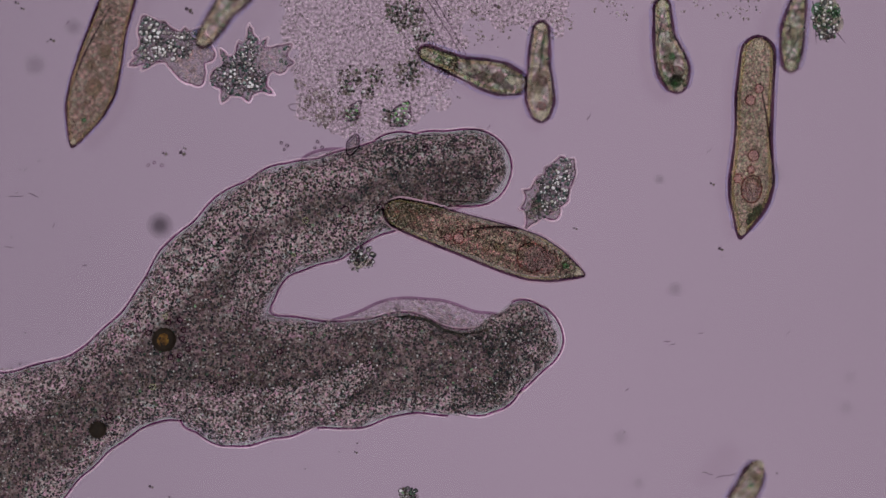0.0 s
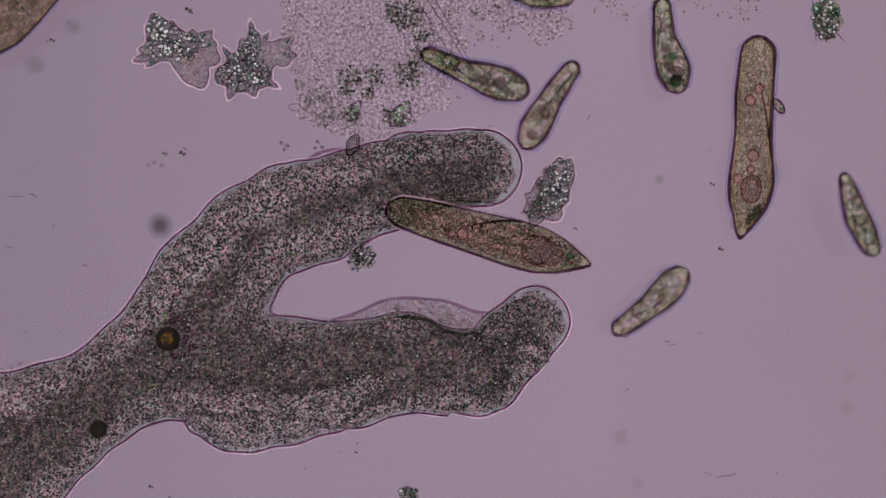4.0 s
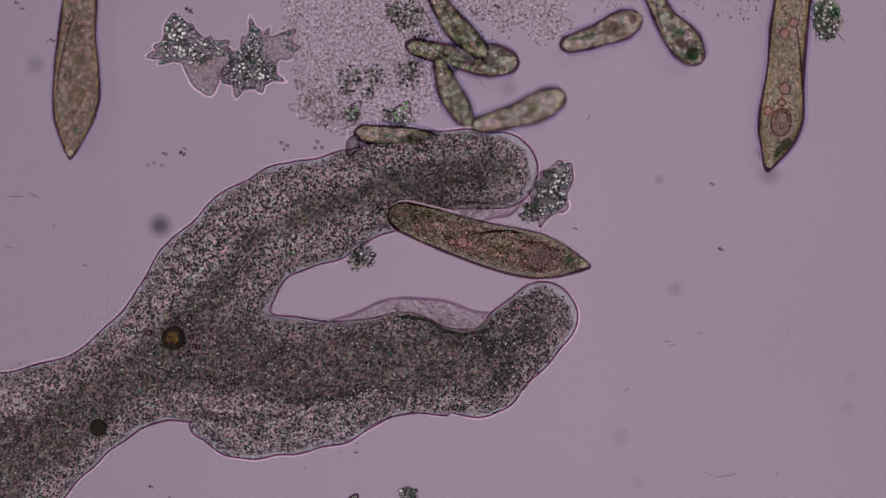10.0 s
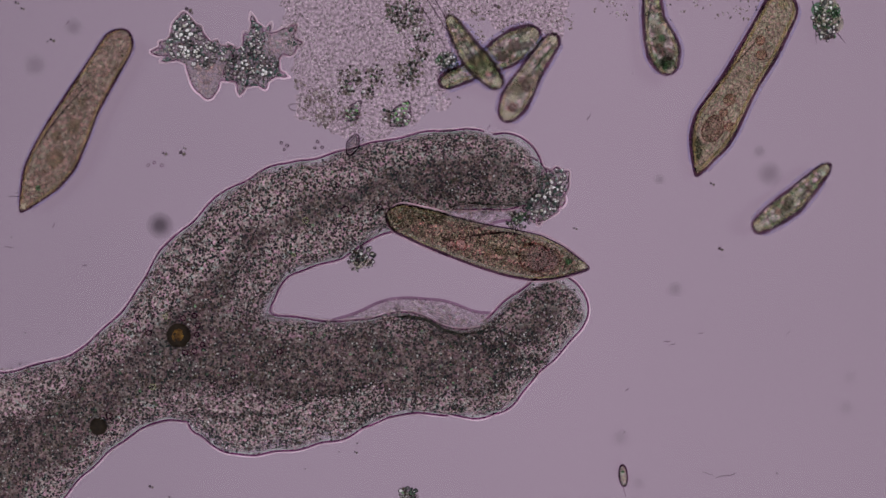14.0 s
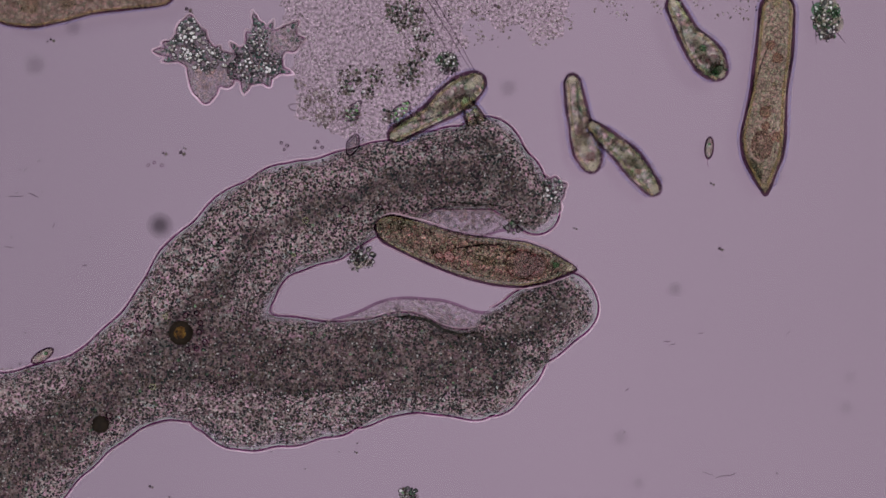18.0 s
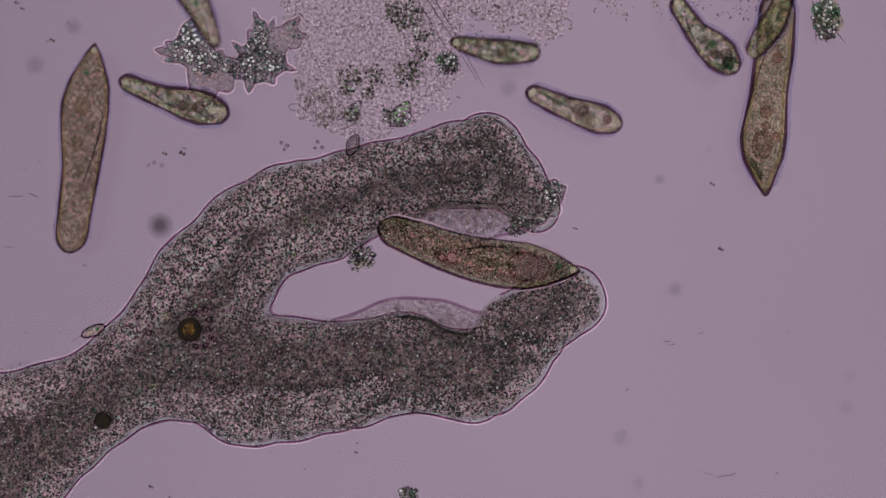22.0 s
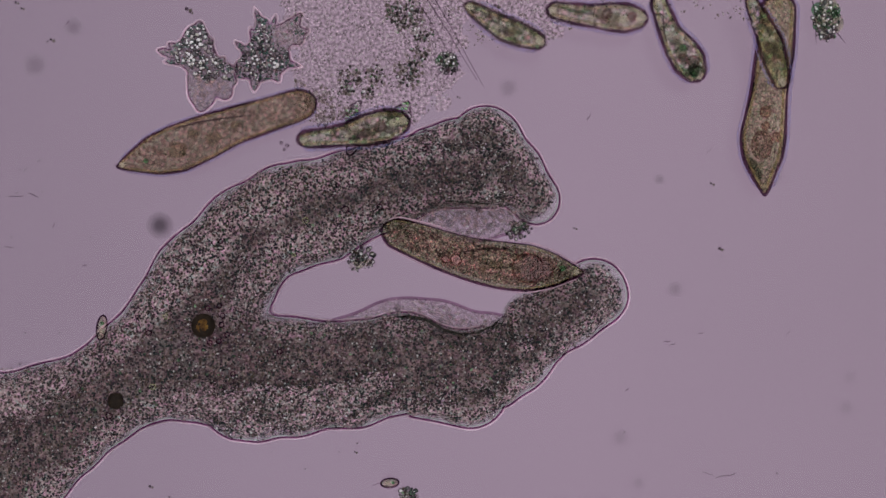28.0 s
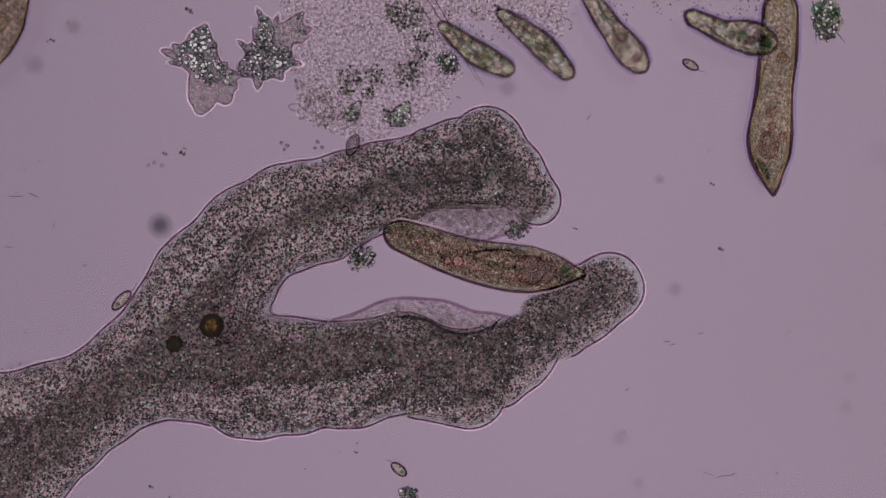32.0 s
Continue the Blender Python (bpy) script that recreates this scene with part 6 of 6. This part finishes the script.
    walk(small[3], swim([
        (0, 1415, -25, 1396, 124), (1, 1420, -30, 1394, 117), (2, 1430, -30, 1376, 108), (2.2, 1428, -18, 1353, 98), (2.4, 1424, 40, 1375, 156), (2.6, 1444, 62, 1382, 166), (2.8, 1464, 90, 1386, 182), (3, 1446, 188, 1382, 264),
        (3.1, 1432, 243, 1380, 386), (3.2, 1414, 354, 1342, 490), (3.4, 1403, 424, 1336, 562), (3.5, 1412, 384, 1394, 518), (4.2, 1500, 300, 1560, 430), (5, 1520, 120, 1640, 240), (5.5, 1455, 104, 1560, 218), (6, 1342, 28, 1482, 122),
        (6.2, 1296, 8, 1442, 74), (6.4, 1278, 8, 1432, 50), (6.6, 1248, 44, 1405, 42), (6.8, 1216, 54, 1368, 38), (7, 1165, 72, 1326, 58), (7.2, 1097, 76, 1260, 64), (7.4, 1084, 82, 1240, 66), (7.6, 1024, 121, 1180, 80),
        (7.8, 964, 128, 1128, 108), (8, 906, 140, 1050, 120), (8.2, 788, 160, 955, 145), (8.4, 748, 194, 898, 168), (8.6, 690, 226, 838, 180), (8.8, 741, 194, 896, 190), (9, 714, 196, 858, 180), (9.2, 712, 204, 845, 186),
        (9.4, 760, 124, 845, 213), (9.6, 780, 110, 828, 214), (10, 770, 108, 828, 219), (10.2, 778, 100, 820, 212), (10.4, 762, 104, 838, 188), (10.6, 744, 98, 848, 172), (11, 726, 88, 840, 163), (11.4, 722, 98, 844, 175),
        (11.6, 712, 102, 855, 170), (11.8, 706, 124, 852, 158), (12, 660, 160, 822, 142), (12.4, 577, 184, 742, 178), (12.8, 430, 170, 577, 200), (13, 388, 12, 440, 164), (13.4, 400, -220, 440, -70), (20, 600, -500, 640, -350)], 152, 0.310))
    walk(small[4], swim([
        (0, 1900, 100, 1750, 200), (13, 1800, 160, 1660, 260), (13.6, 1620, 225, 1474, 316), (13.8, 1556, 260, 1399, 362), (14, 1480, 288, 1328, 417), (14.2, 1400, 355, 1255, 478), (14.5, 1350, 394, 1204, 520), (15.3, 1180, 500, 1050, 640),
        (16.5, 1054, 567, 954, 722), (16.7, 1076, 536, 1000, 690), (17, 1118, 441, 1060, 624), (17.3, 1112, 372, 1117, 550), (17.6, 1092, 298, 1136, 470), (18, 1046, 214, 1165, 340), (18.3, 1117, 129, 1165, 292), (18.5, 1110, 8, 1180, 172),
        (19, 1182, -22, 1158, 149), (19.5, 1316, 5, 1156, 92), (20, 1412, 10, 1266, 88), (20.5, 1416, -10, 1336, 102), (21, 1404, -10, 1312, 132), (21.5, 1400, -20, 1314, 104), (22, 1404, -30, 1335, 97), (22.3, 1410, -10, 1316, 116),
        (23, 1380, -25, 1364, 140), (23.6, 1378, -25, 1366, 140), (24, 1376, -20, 1314, 132), (24.6, 1380, -30, 1324, 124), (25, 1400, -30, 1340, 126), (25.5, 1400, -50, 1386, 112), (27.5, 1388, -20, 1400, 150), (27.8, 1370, -5, 1388, 166),
        (28, 1330, -8, 1388, 152), (28.2, 1308, 4, 1367, 172), (28.4, 1222, 0, 1325, 154), (28.6, 1198, -4, 1303, 134), (28.8, 1186, 6, 1312, 140), (29, 1140, 4, 1302, 116), (29.2, 1112, 2, 1242, 95), (29.6, 1066, 8, 1228, 89),
        (29.8, 1012, 4, 1176, 86), (30, 1000, 2, 1150, 99), (30.2, 988, -6, 1110, 106), (30.4, 968, -2, 1124, 109), (30.7, 897, 4, 1073, 68), (31, 828, 28, 1017, 62), (31.2, 855, 22, 1030, 73), (31.4, 855, 36, 1024, 77), (31.8, 832, 36, 1012, 89), (32, 874, 6, 1024, 144)], 174, 0.262))
    walk(small[5], swim([
        (0, 840, -160, 960, -90), (3.4, 880, -30, 1010, -6), (5.5, 820, 28, 974, 33), (6, 766, 14, 900, 100), (6.6, 772, 40, 914, 98), (7, 790, 66, 942, 118), (7.4, 744, 45, 866, 110), (8, 768, -14, 862, 106), (8.4, 760, -20, 850, 98),
        (8.8, 768, 24, 892, 118), (9, 768, 54, 914, 114), (9.4, 768, 72, 924, 98), (9.8, 768, -4, 850, 88), (10, 758, -12, 852, 96), (10.6, 772, -10, 866, 112), (11, 770, -2, 876, 131), (12, 790, 30, 910, 128), (13, 776, 42, 893, 134),
        (14, 786, 30, 884, 158), (14.5, 790, 34, 902, 132), (15.5, 750, 130, 880, 170), (16.5, 742, 190, 890, 186), (17, 744, 178, 895, 184), (17.6, 756, 230, 880, 160), (18, 816, 176, 896, 296), (18.3, 835, 118, 912, 250), (18.5, 824, 80, 897, 214),
        (19, 768, 38, 903, 133), (19.5, 790, 34, 902, 143), (20, 762, 34, 906, 102), (21, 774, 50, 924, 102), (22, 800, 80, 952, 97), (22.3, 824, 28, 948, 116), (22.6, 868, 0, 886, 147), (22.8, 910, -12, 852, 127), (23, 914, -24, 884, 127),
        (23.3, 946, -10, 882, 127), (24, 1022, 4, 903, 104), (24.3, 1056, 4, 935, 90), (25, 1130, 14, 988, 79), (25.5, 1186, -4, 1066, 78), (26.5, 960, -40, 1090, -20), (27.5, 811, 30, 965, 48), (28, 820, 13, 962, 81), (28.6, 852, 30, 997, 78),
        (28.8, 856, 32, 999, 90), (29, 930, 22, 1042, 122), (29.2, 990, 16, 1012, 148), (29.4, 1016, 0, 1020, 120), (29.6, 1000, 20, 1026, 148), (29.8, 840, 84, 990, 114), (30, 778, 44, 914, 135), (30.2, 772, 24, 868, 131),
        (30.4, 766, 10, 856, 121), (30.7, 760, 46, 906, 114), (31, 805, 78, 962, 112), (31.2, 800, 72, 948, 118), (31.4, 764, 28, 878, 131), (32, 772, 46, 907, 132)], 154, 0.282, [(17.5, 18.4, 0.022)]))
    walk(small[6], swim([
        (0, 60, 1000, 180, 940), (0.6, 120, 940, 230, 880), (1, 256, 812, 342, 758), (1.5, 344, 735, 470, 705), (2, 474, 746, 602, 845), (2.5, 496, 756, 642, 768), (3, 690, 780, 836, 712), (3.5, 904, 710, 1010, 598),
        (4.2, 1200, 520, 1320, 420), (5, 1600, 200, 1720, 100), (6.4, 1700, -60, 1580, 20), (6.8, 1556, -10, 1440, 82), (7, 1494, 4, 1336, 128), (7.2, 1410, 90, 1284, 244), (7.4, 1290, 355, 1255, 514), (7.6, 1262, 500, 1248, 600),
        (7.8, 1290, 590, 1244, 490), (8, 1304, 402, 1182, 520), (8.2, 1340, 324, 1227, 478), (8.6, 1338, 332, 1247, 490), (8.8, 1324, 332, 1266, 492), (9, 1146, 397, 1278, 559), (9.1, 1087, 370, 1220, 498), (9.2, 1065, 338, 1191, 471),
        (9.3, 996, 270, 1123, 390), (9.4, 931, 225, 1082, 348), (9.6, 834, 136, 968, 254), (9.8, 844, 190, 992, 214), (10, 846, 226, 992, 174), (10.2, 836, 238, 960, 154), (10.4, 760, 243, 900, 175), (10.6, 664, 248, 832, 205),
        (10.8, 566, 237, 764, 225), (11, 474, 208, 667, 240), (11.2, 428, 198, 605, 250), (11.5, 203, 68, 338, 162), (11.9, 20, -140, 150, -60), (20, -300, -400, -200, -300)], 172, 0.340, [(0.0, 3.5, 0.022)]))
    walk(small[7], swim([
        (0, 352, 78, 450, -50), (0.3, 380, -20, 478, -150), (1, 400, -300, 480, -420), (8.4, 300, -160, 420, -60), (8.8, 350, -30, 470, 70), (9, 380, 14, 517, 107), (9.2, 428, 8, 530, 140), (9.4, 470, 80, 560, 204), (9.6, 483, 136, 591, 248),
        (9.8, 556, 210, 700, 262), (10, 636, 232, 780, 262), (10.2, 654, 214, 790, 258), (10.4, 658, 228, 783, 154), (10.6, 706, 188, 808, 122), (10.8, 766, 177, 917, 155), (11, 866, 150, 1012, 145), (11.2, 942, 160, 1090, 174),
        (11.4, 1062, 181, 1212, 144), (11.6, 1128, 149, 1277, 112), (11.8, 1180, 128, 1325, 118), (12, 1223, 157, 1370, 106), (12.2, 1265, 177, 1398, 92), (12.4, 1311, 142, 1422, 36), (12.8, 1354, 76, 1440, -40), (13, 1374, 54, 1450, -70),
        (13.5, 1430, -120, 1500, -240), (20, 1500, -500, 1560, -620)], 158, 0.372, [(9.8, 10.4, 0.022)]))
    walk(small[8], swim([
        (0, 1290, 900, 1348, 832), (0.5, 1398, 714, 1498, 590), (0.65, 1480, 640, 1575, 520), (0.8, 1540, 590, 1630, 470), (1.2, 1650, 420, 1720, 300), (2, 1850, 150, 1920, 30), (8, 1850, -450, 1740, -570), (15, 500, -450, 400, -350), (17.6, 300, -330, 240, -180), (18.1, 260, -150, 200, -10),
        (18.5, 239, 176, 130, 322), (18.8, 130, 356, 10, 440), (19, 46, 420, -80, 500), (19.6, -60, 540, -180, 600), (20, -60, 560, 90, 650), (20.5, 132, 552, 262, 500), (20.8, 170, 440, 236, 350), (21, 188, 414, 277, 263), (21.2, 222, 335, 317, 200),
        (21.4, 275, 232, 355, 67), (21.6, 325, 112, 430, -10), (21.8, 345, 50, 440, -50), (22, 388, 78, 310, -50), (22.2, 347, 22, 192, 87), (22.4, 309, 57, 136, 74), (22.6, 244, 63, 74, 58), (22.8, 130, 37, -40, 2), (23, 97, 24, -72, 4),
        (23.3, 52, 40, -110, -10), (24, 74, 12, -80, 62), (24.4, -60, 0, -220, 40), (25, -200, 0, -360, 30)], 168, 0.402, [(19.0, 20.5, 0.022)]))
    walk(tiny[0], drift([(0, 700, -200, 60), (10, 600, -60, -50), (10.5, 408, 285, -50), (11, 245, 455, 65), (11.5, 160, 576, 45), (11.9, -60, 650, 30), (16.5, -60, 640, 20), (17.5, 60, 634, 30), (18, 75, 630, 32), (19, 92, 623, 22),
                         (20, 106, 619, 28), (21, 121, 615, 22), (22, 165, 586, 24), (23, 173, 580, 30), (24, 177, 578, 45), (25, 172, 587, 62), (28, 180, 580, 82), (29, 176, 583, 94), (29.6, 182, 578, 150), (30, 190, 573, 182), (30.6, 200, 560, 205), (31, 205, 552, 215), (32, 215, 532, 226)], 0.06))
    walk(tiny[1], drift([(0, 1000, 960, 90), (4.6, 990, 900, 90), (5.5, 970, 690, 110), (6, 972, 684, 130), (6.5, 910, 696, 120), (7, 882, 762, 80), (7.5, 760, 860, 60), (8, 622, 885, 40), (12, 622, 886, 40), (13, 620, 930, 40), (19, 300, 960, 80), (20.4, 278, 892, 92), (20.6, 268, 840, 92), (20.8, 244, 786, 110), (21, 277, 759, 62), (21.2, 264, 759, 128), (21.4, 265, 766, 108), (21.6, 290, 793, 150), (21.8, 337, 844, 138), (22, 380, 900, 130), (23, 420, 980, 130)], 0.05))
    walk(tiny[2], drift([(0, 1100, 1000, 100), (5, 1060, 930, 100), (6, 1027, 770, 105), (6.5, 958, 698, 95), (7, 962, 762, 92), (8, 900, 930, 90), (13.5, 1100, 930, 90), (14, 1103, 842, 95), (14.5, 1108, 624, 80), (16.5, 1268, 120, 60), (17, 1307, 48, 40),
                         (17.6, 1302, 84, 45), (18, 1255, 262, 85), (18.2, 1237, 265, 35), (18.4, 1269, 252, 35), (18.6, 1280, 327, -38), (18.8, 1330, 410, -58), (19, 1405, 447, -3), (19.1, 1451, 449, -10), (19.2, 1504, 464, -40), (19.3, 1534, 478, -20), (19.5, 1620, 530, -20), (20, 1800, 600, 0)], 0.055))
    walk(tiny[5], drift([(0, 1500, 1000, 60), (18.6, 1420, 930, 60), (19, 1389, 845, 45), (19.2, 1374, 792, -55), (19.4, 1362, 716, -88), (19.6, 1362, 692, -35), (20, 1436, 633, -50), (20.5, 1516, 640, -20), (21, 1562, 636, 0), (22, 1640, 650, 0)], 0.052))
    walk(tiny[3], drift([(0, 640, 960, 30), (27, 660, 900, 20), (28, 690, 855, 5), (29, 715, 850, -45), (30.5, 700, 890, -60), (31.4, 700, 862, -60), (32, 706, 831, -40)], 0.05))
    walk(tiny[4], drift([(0, 1640, -60, 30), (2.8, 1600, -10, 30), (3, 1540, 26, 25), (3.2, 1485, 102, -60), (3.5, 1437, 172, -75), (5.5, 1285, 200, 90), (6.4, 1278, 180, 90), (7, 1493, 385, 15), (7.4, 1610, 400, 0), (9, 1750, 420, 0), (12, 1750, 1000, 30), (26, 1200, 980, 60), (28, 1070, 900, 80),
                         (28.3, 1088, 828, 85), (28.6, 1116, 740, 75), (29, 1133, 716, 48), (29.3, 1180, 648, 80), (29.6, 1196, 576, 60), (30, 1258, 475, 105), (30.4, 1298, 372, 70), (30.7, 1262, 315, 115), (31, 1250, 255, 105), (31.2, 1175, 224, 140),
                         (31.4, 1168, 168, 230), (31.6, 1203, 121, 210), (31.8, 1227, 103, 190), (32, 1222, 115, 150)], 0.058))
    debris_motions()


motions()
